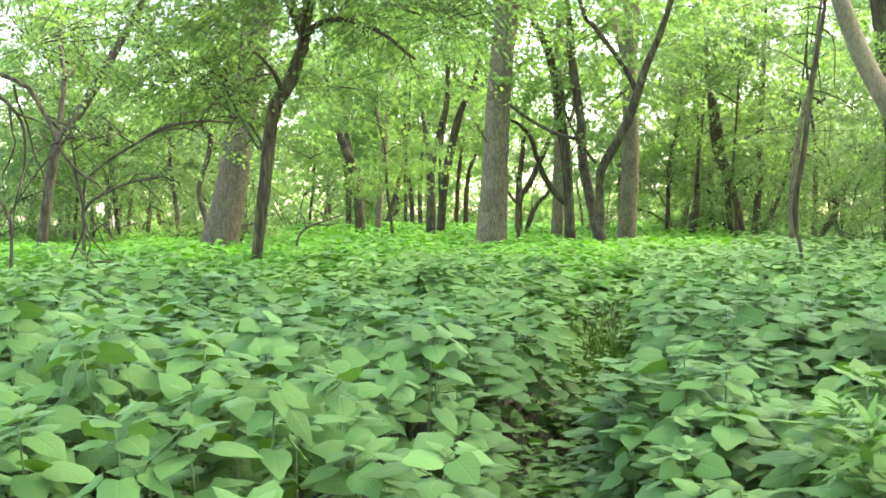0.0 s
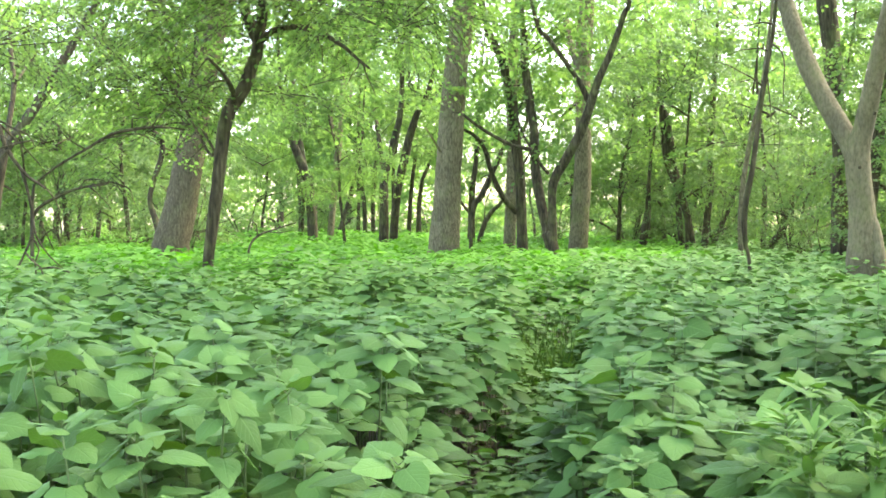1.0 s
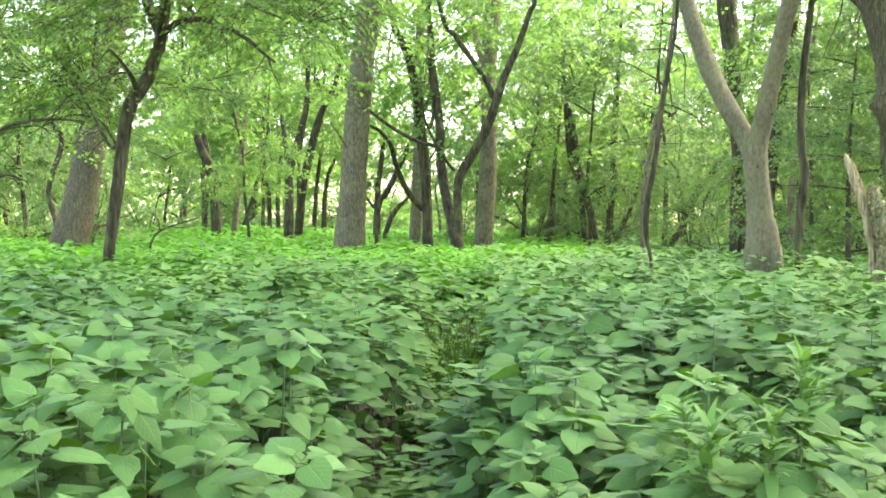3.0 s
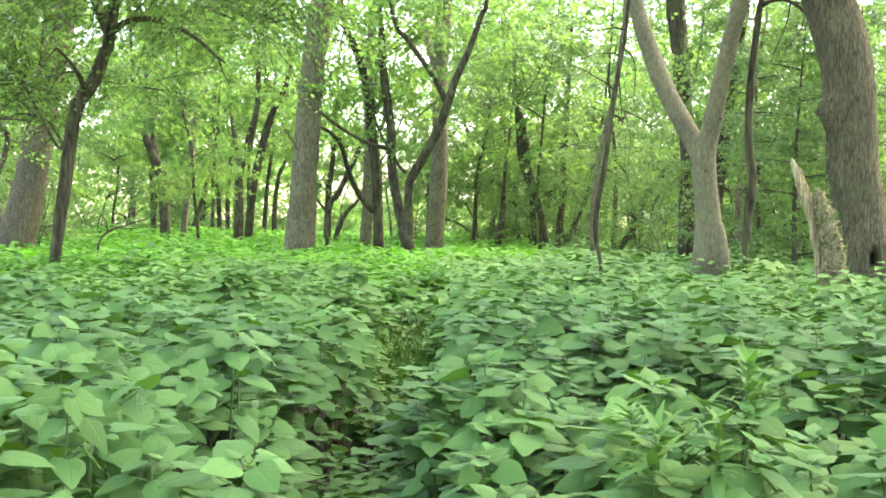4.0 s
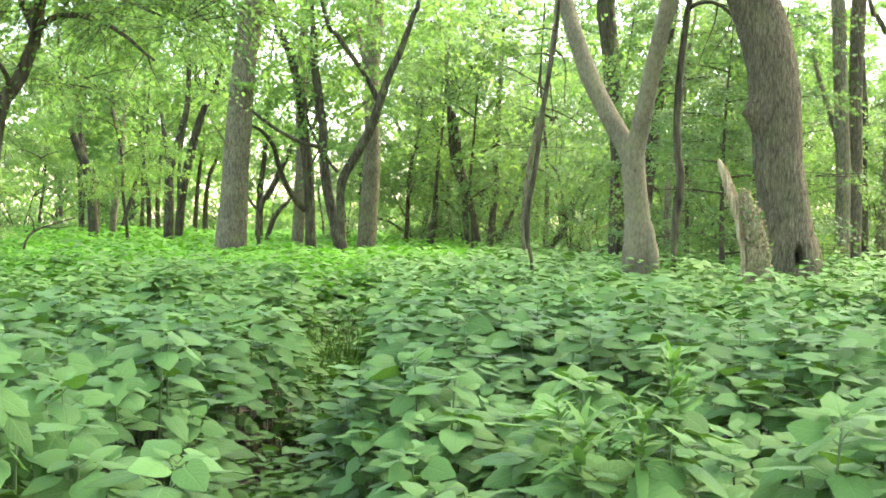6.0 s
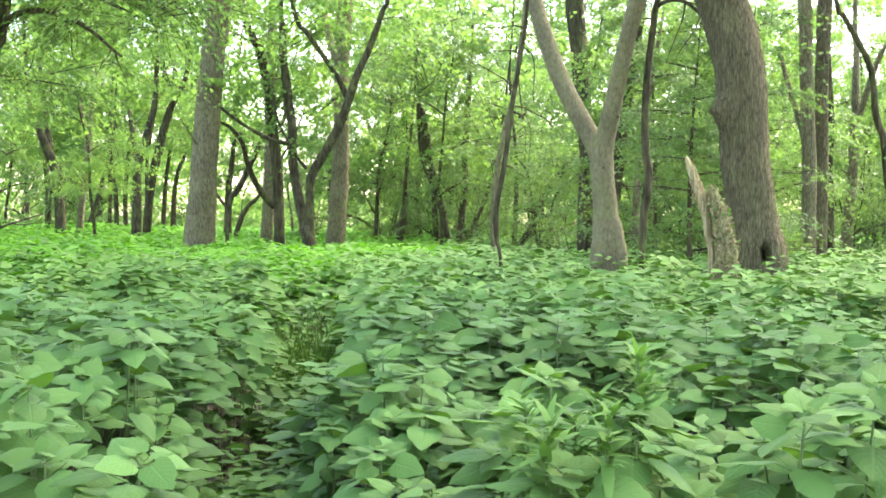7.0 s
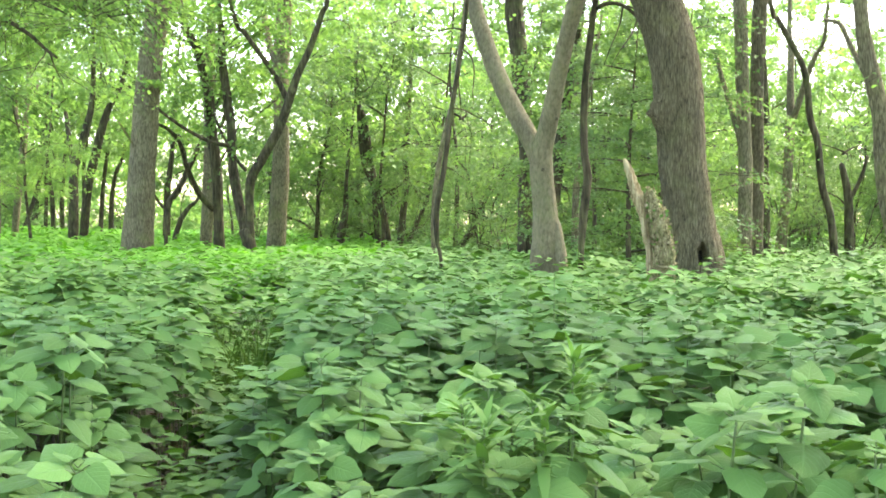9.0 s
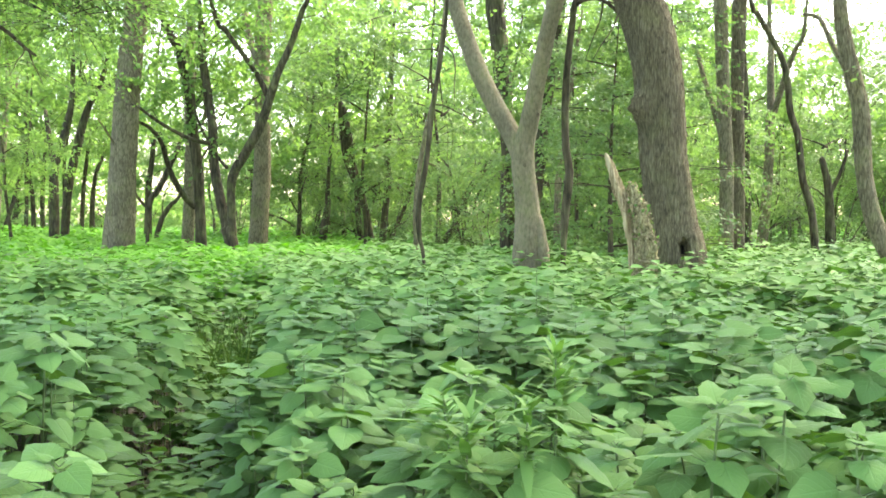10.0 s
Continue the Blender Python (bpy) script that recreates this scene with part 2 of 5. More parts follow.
# simple leaves for farther off: a folded blade of four triangles, and a folded lozenge of two
BLADE_V = np.array([(0, 0, 0), (0.38, 0.2, 0.06), (0.33, 0.6, 0.03), (0, 1, -0.12), (-0.33, 0.6, 0.03), (-0.38, 0.2, 0.06)])
BLADE_F = np.array([(0, 1, 2, 3), (0, 3, 4, 5)])
LOZENGE_V = np.array([(0, 0, 0), (0.4, 0.4, 0.07), (0, 1, -0.08), (-0.4, 0.4, 0.07)])
LOZENGE_F = np.array([(0, 1, 2), (0, 2, 3)])
SLIP_V = np.array([(-0.34, 0.12, 0.03), (0.34, 0.3, 0.05), (0.02, 1, -0.06)])
SLIP_F = np.array([(0, 1, 2)])


def smooth_line(points, step):
    """A Catmull-Rom line through (x, y, z, radius) points."""
    p = np.array(points, float)
    q = np.vstack([2 * p[0] - p[1], p, 2 * p[-1] - p[-2]])
    out = []
    for i in range(1, len(q) - 2):
        a, b_, c, d = q[i - 1:i + 3]
        k = max(2, int(np.linalg.norm(c[:3] - b_[:3]) / step))
        for t in np.arange(k) / k:
            out.append(0.5 * (2 * b_ + (c - a) * t + (2 * a - 5 * b_ + 4 * c - d) * t * t + (3 * b_ - a - 3 * c + d) * t ** 3))
    out.append(q[-2])
    out = np.array(out)
    out[:, 3] = np.maximum(out[:, 3], 0.003)
    return out


def tube(points, sides, step, rough=0.06, flare=0.0, seedling=0):
    """A tapered limb with an uneven, ridged skin, closed at its ends: verts, quads."""
    line = smooth_line(points, step)
    r = np.random.RandomState(seedling)
    n = len(line)
    way = unit(np.gradient(line[:, :3], axis=0))
    side = np.cross(way, np.array([0.31, 0.95, 0.05]))
    side = unit(side)
    other = np.cross(way, side)
    a = np.arange(sides) / sides * 2 * math.pi
    ridges = sum(r.rand() * np.sin(a * k + r.rand() * 6.3 + 0.0) for k in (2, 3, 5, 8, 11)) / 2.5
    h = np.arange(n)[:, None] * step
    wob = np.sin(h * 2.1 + a * 2 + r.rand() * 6) * 0.5 + np.sin(h * 5.3 - a * 3 + r.rand() * 6) * 0.35 + np.sin(h * 0.9 + a + r.rand() * 6) * 0.6
    rad = line[:, 3:4] * (1 + rough * (0.6 * ridges[None] + 0.7 * wob) + rough * 0.35 * r.randn(n, sides))
    if flare:
        rad = rad * (1 + flare * np.exp(-np.maximum(line[:, 2:3], 0) / 0.28) * (1 + 0.8 * np.sin(a * 5 + r.rand() * 6))[None])
    v = line[:, None, :3] + rad[..., None] * (np.cos(a)[None, :, None] * side[:, None] + np.sin(a)[None, :, None] * other[:, None])
    v = np.vstack([v.reshape(-1, 3), line[:1, :3], line[-1:, :3] + way[-1:] * line[-1:, 3:4]])
    i, j = np.meshgrid(np.arange(n - 1), np.arange(sides), indexing="ij")
    k = (j + 1) % sides
    f = np.stack([i * sides + j, i * sides + k, (i + 1) * sides + k, (i + 1) * sides + j], -1).reshape(-1, 4)
    s = np.arange(0, sides, 2)
    t0, t1 = n * sides, n * sides + 1
    e = (n - 1) * sides
    caps = [(t0, (q + 2) % sides, q + 1, q) for q in s] + [(t1, e + q, e + q + 1, e + (q + 2) % sides) for q in s]
    return v, np.vstack([f, np.array(caps)])


def join(pieces):
    """Several (verts, faces) as one."""
    vs, fs, at = [], [], 0
    for v, f in pieces:
        vs.append(v)
        fs.append(f + at)
        at += len(v)
    return np.vstack(vs), np.vstack(fs)


def sprays(r, centres, outward, plane, length, per, leaf, droop=0.25, flat=0.4):
    """Leafy twigs: for each centre a twig that runs outward in the plane of its bough and carries leaves on both sides. Returns leaves and twigs."""
    n = len(centres)
    out = outward + 0.5 * r.randn(n, 3)
    out = unit(out - plane * np.sum(out * plane, -1, keepdims=True))
    length = length * (0.6 + 0.7 * r.rand(n))
    s = (np.arange(per) + 0.5) / per
    p = centres[:, None] + out[:, None] * (s[None, :, None] * length[:, None, None])
    p[..., 2] -= droop * (s[None] ** 2) * length[:, None]
    across = unit(np.cross(out, plane))
    sign = np.where(np.arange(per) % 2 == 0, 1.0, -1.0)
    d = 0.6 * out[:, None] + 0.8 * sign[None, :, None] * across[:, None] + 0.35 * r.randn(n, per, 3)
    d[..., 2] -= 0.2
    nor = plane[:, None] + flat * r.randn(n, per, 3)
    size = leaf * (0.65 + 0.7 * r.rand(n, per))
    p = p + 0.3 * leaf * r.randn(n, per, 3)
    ends = np.stack([centres, centres + out * length[:, None] * 0.95 - np.array([0, 0, 1.0]) * (droop * 0.9 * length)[:, None]], 1)
    return (p.reshape(-1, 3), d.reshape(-1, 3), nor.reshape(-1, 3), size.ravel()), ends


def prongs(ends, thick):
    """Thin three-sided twigs between pairs of points."""
    a, b_ = ends[:, 0], ends[:, 1]
    w = unit(b_ - a)
    x = unit(np.cross(w, (0.2, 0.1, 1.0)))
    y = np.cross(w, x)
    ring = [(math.cos(q), math.sin(q)) for q in (0.5, 2.6, 4.7)]
    v = np.stack([a + thick * (c * x + s * y) for c, s in ring] + [b_ + 0.3 * thick * (c * x + s * y) for c, s in ring], 1)
    f = np.array([(0, 1, 4, 3), (1, 2, 5, 4), (2, 0, 3, 5)])
    return v.reshape(-1, 3), (f[None] + (np.arange(len(a)) * 6)[:, None, None]).reshape(-1, 4)


def in_blob(r, n, blob, hollow=0.5):
    """Random places in an ellipsoid, gathered in flat tufts towards its skin: the places, the ways outward there, and the tufts' planes."""
    k = max(1, n // 8)
    d = unit(r.randn(k, 3))
    which = r.randint(k, size=n)
    q = (hollow + (1 - hollow) * r.rand(k, 1)) ** 0.7 * d
    plane = unit(np.array([0, 0, 1.0]) + 0.55 * q * (1, 1, 0) + 0.3 * r.randn(k, 3))
    spread = r.randn(n, 3)
    spread = spread - plane[which] * np.sum(spread * plane[which], -1, keepdims=True)
    spread = 0.2 * min(blob[3], 1.5) * spread + 0.025 * r.randn(n, 3)
    tufts = np.array(blob[:3]) + q * np.array(blob[3:6])
    return tufts[which] + spread, unit(q[which] + 0.3 * r.randn(n, 3)), plane[which], tufts


def foliage(name, seedling, blobs, leaf, per, length, parent, mat=None, twig=True, flat=0.4, droop=0.25, origin=(0, 0, 0), slips=False):
    """A crown of leafy twigs in some ellipsoids (x, y, z, rx, ry, rz, count): the leaves, and the twigs that carry them."""
    r = np.random.RandomState(seedling)
    made, ends, boughs = [], [], []
    for blob in blobs:
        c, d, flatness, tufts = in_blob(r, int(blob[6]), blob)
        lv, e = sprays(r, c - np.array(origin), d, flatness, length, per, leaf, droop, flat)
        made.append(lv)
        ends.append(e)
        heart = np.array(blob[:3]) - (0, 0, 0.5 * blob[5])
        boughs.append(np.stack([heart + 0.25 * (tufts - heart), tufts + 0.15 * (tufts - heart)], 1) - np.array(origin))
    lv = [np.concatenate(q) for q in zip(*made)]
    v, f, _ = strew(SLIP_V if slips else LOZENGE_V, SLIP_F if slips else LOZENGE_F, *lv)
    crown = part(name, mesh_of(name, v, f, mat or TREELEAF, smooth=False), parent)
    if twig is not None:
        v, f = prongs(np.concatenate(boughs), 0.016 if leaf > 0.12 else 0.008)
        if twig:
            v, f = join([(v, f), prongs(np.concatenate(ends), 0.004)])
        tagged(part("twigwork", mesh_of("twigwork", v, f, TWIG), crown), kind="stuff")
    tagged(crown, kind="stuff")
    return crown


# ---------------------------------------------------------------- the ground: one sheet to the horizon
r = np.random.RandomState(5)
ring = np.concatenate([np.linspace(0.0, 12, 50)[1:], np.geomspace(13, 700, 34)])
turn = np.linspace(0, 2 * math.pi, 97)[:-1]
gx, gy = ring[:, None] * np.cos(turn), ring[:, None] * np.sin(turn)
gz = np.where(ring[:, None] < 60, 0.02 * np.sin(gx * 1.7) * np.sin(gy * 1.3) + 0.012 * np.sin(gx * 5 + 1) * np.cos(gy * 4.1), 0.0)
v = np.vstack([np.stack([gx, gy, gz], -1).reshape(-1, 3), [(0, 0, 0)]])
i, j = np.meshgrid(np.arange(len(ring) - 1), np.arange(96), indexing="ij")
f = np.stack([i * 96 + j, (i + 1) * 96 + j, (i + 1) * 96 + (j + 1) % 96, i * 96 + (j + 1) % 96], -1).reshape(-1, 4)
mid = len(v) - 1
f = np.vstack([f, [(mid, q, q + 1, (q + 2) % 96) for q in range(0, 96, 2)]])
tagged(new("ground", mesh_of("ground", v, f, SOIL)), "dark forest soil strewn with litter under the nettles", "ground", kind="structure")

# ---------------------------------------------------------------- trees


def grown(points, height, seedling, lean=0.25):
    """A trunk's line carried on upward to its full height, thinning out."""
    r = np.random.RandomState(seedling)
    pts = [tuple(p) for p in points]
    x, y, z, rad = pts[-1]
    px, py, pz, _ = pts[-2]
    s = max(z - pz, 0.2)
    vx, vy = (x - px) / s * 0.7, (y - py) / s * 0.7
    steps = max(1, int((height - z) / 1.6))
    for i in range(steps):
        h = (height - z) / steps
        vx, vy = vx * 0.7 + r.randn() * 0.07 * lean * 4, vy * 0.7 + r.randn() * 0.07 * lean * 4
        x, y = x + vx * h, y + vy * h
        pts.append((x, y, z + h * (i + 1), max(0.02, rad * (1 - 0.85 * (i + 1) / steps))))
    return pts


count = [0]


def tree(name, label, bark, trunk, limbs=(), height=0.0, crown=(), top=0, flare=0.0, rough=0.06, leaf=0.1, limb_grow=0.0, top_wide=1.0, hollow=None, twigs=0):
    """One tree, rooted where its trunk meets the ground. Crown: ellipsoids of leafy twigs; top: twigs added high up,
    unseen, to shade the ground.
    """
    count[0] += 1
    k = count[0]
    x, y = trunk[0][:2]
    root = new(name)
    root.location = (x, y, 0)
    here = lambda pts: [(a - x, b_ - y, c, d) for a, b_, c, d in pts]
    line = grown(trunk, height, k) if height > trunk[-1][2] else list(trunk)
    wide = trunk[1][3]
    sides, step = (40, 0.09) if wide > 0.19 else (16, 0.12) if wide > 0.05 else (10, 0.14)
    if max(abs(x), y) > 30:
        sides, step = (12, 0.3)
    if hollow:
        sides, step = 90, 0.05
    v, f = tube(here(line), sides, step, rough, flare, k)
    if hollow:
        c = np.array(hollow[:3]) - (x, y, 0)
        d = np.linalg.norm((v - c) / np.array(hollow[3:6]), axis=1)
        v[:, :2] -= (v[:, :2] - np.array([0.06, 0.12])) * (0.75 * np.clip(1.15 - d, 0, 1) ** 0.5 * (d < 1.15))[:, None]
        c = np.array(hollow[6:9]) - (x, y, 0)
        d2 = np.linalg.norm((v - c) * (1, 1, 0.8), axis=1)
        v += unit(c - np.array([-0.32, 0.12, c[2]])) * (hollow[9] * np.exp(-(d2 / 0.12) ** 2) * (1 + 0.15 * np.sin(v[:, 2] * 60)))[:, None]
    me = mesh_of("trunk", v, f, bark)
    # faces inside the hollow take the painted shade
    if hollow:
        me.materials.append(HOLLOW)
        inside = (d[f] < 1.0).all(1)
        me.polygons.foreach_set("material_index", inside.astype(np.int32))
    part("trunk", me, root)
    for q, limb in enumerate(limbs):
        pts = grown(limb, limb_grow, k * 20 + q) if limb_grow > limb[-1][2] and limb[-1][3] > 0.04 else limb
        v, f = tube(here(pts), 28 if limb[0][3] > 0.12 else 10, 0.12, rough * 0.8, 0, k * 20 + q)
        part("limb", mesh_of("limb", v, f, bark), root)
    rt = np.random.RandomState(k * 7)
    if height > 9 and not limbs:
        up = np.array(line)
        for q in range(3):
            i = int(len(up) * (0.6 + 0.12 * q))
            p, a = up[i], rt.rand() * 6.3
            s = 0.22 * height * rt.uniform(0.7, 1.1)
            pts = [(p[0] + t * s * math.cos(a), p[1] + t * s * math.sin(a), p[2] + 0.75 * s * t ** 0.8, p[3] * 0.5 * (1.05 - t)) for t in (0.0, 0.3, 0.65, 1.0)]
            v, f = tube(here(pts), 8, 0.25, rough, 0, k * 5 + q)
            part("limb", mesh_of("limb", v, f, bark), root)
    bare = [q for q in limbs if q[0][3] < 0.12] or [trunk[2:]]
    for q in range(twigs):
        line2 = smooth_line(bare[q % len(bare)], 0.1)
        i = int(len(line2) * rt.uniform(0.3, 0.97))
        p, d = line2[i, :3], unit(line2[min(i + 1, len(line2) - 1), :3] - line2[i - 1, :3])
        s, pts = rt.uniform(0.35, 1.0), [(*line2[i, :3], min(0.012, line2[i, 3]))]
        d = unit(0.5 * d + rt.randn(3) * (0.7, 0.4, 0.5))
        for t in range(4):
            d = unit(d + 0.25 * rt.randn(3) + np.array((0, 0, -0.28)))
            p = p + d * s / 4
            pts.append((*p, 0.009 * (1 - 0.2 * t)))
        v, f = tube(here(pts), 6, 0.1, 0.05, 0, q)
        part("twig", mesh_of("twig", v, f, bark), root)
    if crown:
        foliage("crown", k, crown, leaf, 12, 0.9, root, origin=(x, y, 0), twig=y < 20, flat=0.45)
    # coarse-leaved crown out of view, added to shade what stands below
    if top:
        tx, ty, tz, _ = line[-1]
        w = top_wide
        high = [(tx, ty, tz - 1.5, 3.6 * w, 3.6 * w, 3.0, top), (tx + 2.2 * w, ty - 1.0, tz - 4, 2.6 * w, 2.6 * w, 2.0, top * 0.5), (tx - 2.2 * w, ty + 0.8, tz - 3.6, 2.6 * w, 2.6 * w, 2.0, top * 0.5)]
        foliage("high_crown", k + 500, high, 0.24, 10, 1.5, root, twig=None, origin=(x, y, 0))
    return tagged(root, label, "tree")


tree("maple_tree", "massive old tree with brown furrowed bark, leaning slightly", BARK_BROWN,
     [(-5.22, 27.09, -0.05, 0.45), (-5.13, 27.11, 0.86, 0.402), (-4.97, 27.13, 1.59, 0.35), (-4.81, 27.16, 2.45, 0.315), (-4.64, 27.19, 3.48, 0.297), (-4.46, 27.22, 4.51, 0.28), (-4.28, 27.25, 5.46, 0.288), (-4.13, 27.28, 6.06, 0.271)],
     [[(-4.35, 27.24, 5.12, 0.175), (-4.17, 27.78, 5.8, 0.187), (-4.01, 28.31, 6.77, 0.163), (-3.89, 28.83, 7.69, 0.138)]], height=18, top=60, flare=0.35, rough=0.07)
tree("maple_tree", "slim dark-barked tree with a bent trunk and leafy limbs", BARK_DARK,
     [(-2.59, 16.08, -0.05, 0.079), (-2.55, 16.09, 0.81, 0.071), (-2.5, 16.1, 1.26, 0.076), (-2.43, 16.11, 1.82, 0.08), (-2.36, 16.12, 2.43, 0.084), (-2.29, 16.13, 2.76, 0.089), (-2.1, 16.15, 3.07, 0.089), (-1.97, 16.17, 3.45, 0.08), (-1.91, 16.18, 3.68, 0.076)],
     [[(-1.91, 16.18, 3.65, 0.077), (-2.04, 16.36, 3.94, 0.073), (-2.15, 16.55, 4.18, 0.063), (-2.24, 16.74, 4.63, 0.053)],
      [(-1.9, 16.18, 3.65, 0.051), (-1.71, 15.95, 3.77, 0.041), (-1.39, 15.73, 3.79, 0.035), (-1.07, 15.51, 3.68, 0.029), (-0.77, 15.28, 3.48, 0.024), (-0.57, 15.04, 3.28, 0.019), (-0.44, 14.79, 3.16, 0.014)],
      [(-2.23, 16.14, 2.84, 0.046), (-2.19, 15.87, 2.99, 0.035), (-2.27, 15.59, 3.18, 0.022), (-2.41, 15.3, 3.34, 0.015)],
      [(-2.46, 16.1, 2.23, 0.026), (-2.64, 16.58, 2.31, 0.019), (-3.13, 17, 3.15, 0.016)],
      [(-2.5, 16.4, 2.27, 0.02), (-2.8, 16.9, 2.62, 0.016), (-3.3, 17.4, 2.72, 0.012), (-3.9, 17.8, 2.5, 0.007)]], height=8, flare=0.15, rough=0.05, twigs=14, leaf=0.064, crown=[(-2.9, 16.6, 4.7, 1.5, 1.4, 1.1, 520), (-1.0, 15.8, 4.7, 2.0, 1.3, 1.0, 760), (-0.2, 15.2, 4.0, 1.1, 0.9, 0.7, 170), (-1.6, 16.1, 3.2, 1.2, 0.9, 0.4, 60), (-3.0, 17.4, 3.6, 0.9, 0.8, 1.0, 240), (-3.7, 17.6, 3.5, 0.85, 0.7, 0.6, 240), (-3.3, 17.8, 2.65, 0.75, 0.6, 0.45, 75), (-4.0, 17.9, 2.2, 0.5, 0.5, 0.35, 25)])
tree("cottonwood_tree", "tall straight tree with thick grey-brown bark", BARK_GREY,
     [(0.72, 27.27, -0.05, 0.387), (0.74, 27.27, 0.73, 0.346), (0.8, 27.27, 1.66, 0.311), (0.85, 27.27, 2.52, 0.285), (0.92, 27.26, 3.55, 0.268), (1, 27.26, 4.59, 0.259), (1.11, 27.26, 5.45, 0.259), (1.2, 27.25, 6.13, 0.259)],
     [[(0.82, 27.27, 2.69, 0.026), (0.5, 26.77, 3.17, 0.021), (0.33, 26.28, 3.38, 0.012)]], height=20, top=60, flare=0.2, rough=0.06, crown=[(0.4, 26.6, 4.2, 0.6, 0.5, 1.2, 18)])
tree("maple_tree", "dark tree forked near the ground into long curving limbs", BARK_DARK,
     [(3.14, 26.92, -0.05, 0.163), (3.09, 26.93, 0.74, 0.146), (2.99, 26.94, 1.16, 0.146)],
     [[(3, 26.94, 1.12, 0.112), (2.86, 27.07, 1.76, 0.112), (2.74, 27.19, 2.54, 0.108), (2.72, 27.31, 3.32, 0.104), (2.63, 27.43, 4.11, 0.096), (2.54, 27.56, 4.82, 0.088), (2.52, 27.67, 5.53, 0.079), (2.48, 27.79, 6.42, 0.062)],
      [(3.1, 26.93, 0.95, 0.094), (3.06, 26.82, 1.67, 0.094), (3.08, 26.7, 2.26, 0.102), (3.34, 26.56, 2.76, 0.102), (3.59, 26.42, 3.24, 0.101), (3.79, 26.28, 3.81, 0.092), (3.97, 26.14, 4.41, 0.08), (4.22, 25.99, 5, 0.071), (4.44, 25.84, 5.7, 0.058), (4.55, 25.71, 6.16, 0.041)],
      [(3.87, 26.83, 3.93, 0.077), (3.63, 26.79, 4.41, 0.06), (3.33, 26.75, 4.83, 0.055), (2.95, 26.72, 5.33, 0.051), (2.66, 26.67, 5.83, 0.042)],
      [(2.67, 26.97, 2.96, 0.051), (2.27, 26.81, 3.02, 0.043), (1.84, 26.64, 3.2, 0.038), (1.45, 26.46, 3.42, 0.034), (1.11, 26.28, 3.66, 0.029)],
      [(3, 26.94, 2.44, 0.039), (2.8, 27.09, 2.71, 0.03), (2.4, 27.26, 3.49, 0.026), (2.33, 27.4, 4.19, 0.022)]], flare=0.2, rough=0.05, twigs=16, limb_grow=9.0, crown=[(2.4, 27.4, 5.6, 2.0, 1.6, 1.3, 230), (4.6, 27.2, 6.4, 1.8, 1.5, 0.9, 120), (3.2, 28.0, 4.0, 1.4, 1.0, 0.8, 60)])
tree("maple_tree", "dark trunk with small leafy shoots along it", BARK_DARK,
     [(2.59, 28.49, -0.05, 0.142), (2.57, 28.49, 0.8, 0.127), (2.54, 28.49, 1.61, 0.122), (2.51, 28.49, 2.42, 0.122), (2.39, 28.5, 3.41, 0.118), (2.31, 28.51, 4.22, 0.109), (2.09, 28.53, 5.12, 0.1), (1.76, 28.55, 5.89, 0.082)],
     [[(2.44, 28.5, 1.62, 0.072), (2.11, 28.28, 1.97, 0.067), (1.84, 28.06, 2.5, 0.058), (1.67, 27.83, 3.02, 0.049), (1.42, 27.6, 3.31, 0.039), (1.15, 27.38, 3.43, 0.03)],
      [(2.41, 28.5, 3.23, 0.054), (2.72, 28.88, 3.8, 0.046), (2.65, 29.28, 4.76, 0.037)]], height=11, top=60, flare=0.1, rough=0.08, twigs=10, crown=[(2.4, 28.4, 4.6, 1.1, 0.9, 1.6, 170)])
tree("maple_tree", "straight grey-brown trunk standing behind others", BARK_GREY,
     [(2.69, 34, -0.05, 0.194), (2.7, 34, 0.82, 0.173), (2.75, 33.99, 2, 0.162), (2.78, 33.99, 3.07, 0.157), (2.77, 33.99, 4.47, 0.146), (2.8, 33.99, 5.86, 0.13), (2.85, 33.98, 7.14, 0.119)], height=13, top=60, flare=0.1, rough=0.05, crown=[(2.2, 34.4, 6.4, 2.4, 1.8, 1.8, 170)])
tree("cottonwood_tree", "broad grey-brown trunk with leafy shoots above", BARK_GREY,
     [(4.13, 30.83, -0.05, 0.276), (4.16, 30.83, 0.83, 0.246), (4.21, 30.82, 1.72, 0.227), (4.25, 30.81, 2.4, 0.217), (4.27, 30.81, 3.37, 0.202), (4.27, 30.81, 4.25, 0.197), (4.25, 30.81, 5.12, 0.197), (4.31, 30.81, 5.99, 0.207), (4.37, 30.8, 6.85, 0.177)],
     [[(4.26, 30.81, 5.02, 0.108), (4.05, 31.34, 5.78, 0.09), (3.97, 31.86, 6.55, 0.081)]], height=16, top=120, flare=0.2, rough=0.06, crown=[(4.8, 31.0, 6.0, 1.9, 1.4, 1.5, 170)])
tree("sapling", "thin crooked dark sapling with few leaves", BARK_DARK,
     [(3.97, 14.37, -0.05, 0.023), (3.95, 14.38, 0.88, 0.021), (3.91, 14.39, 1.07, 0.026), (3.89, 14.39, 1.34, 0.034), (3.91, 14.39, 1.61, 0.034), (3.97, 14.37, 1.92, 0.032), (4.01, 14.36, 2.24, 0.03), (4.05, 14.35, 2.6, 0.028), (4.11, 14.33, 3, 0.026), (4.17, 14.32, 3.4, 0.025), (4.21, 14.3, 3.71, 0.022)], height=7, rough=0.06, twigs=6)
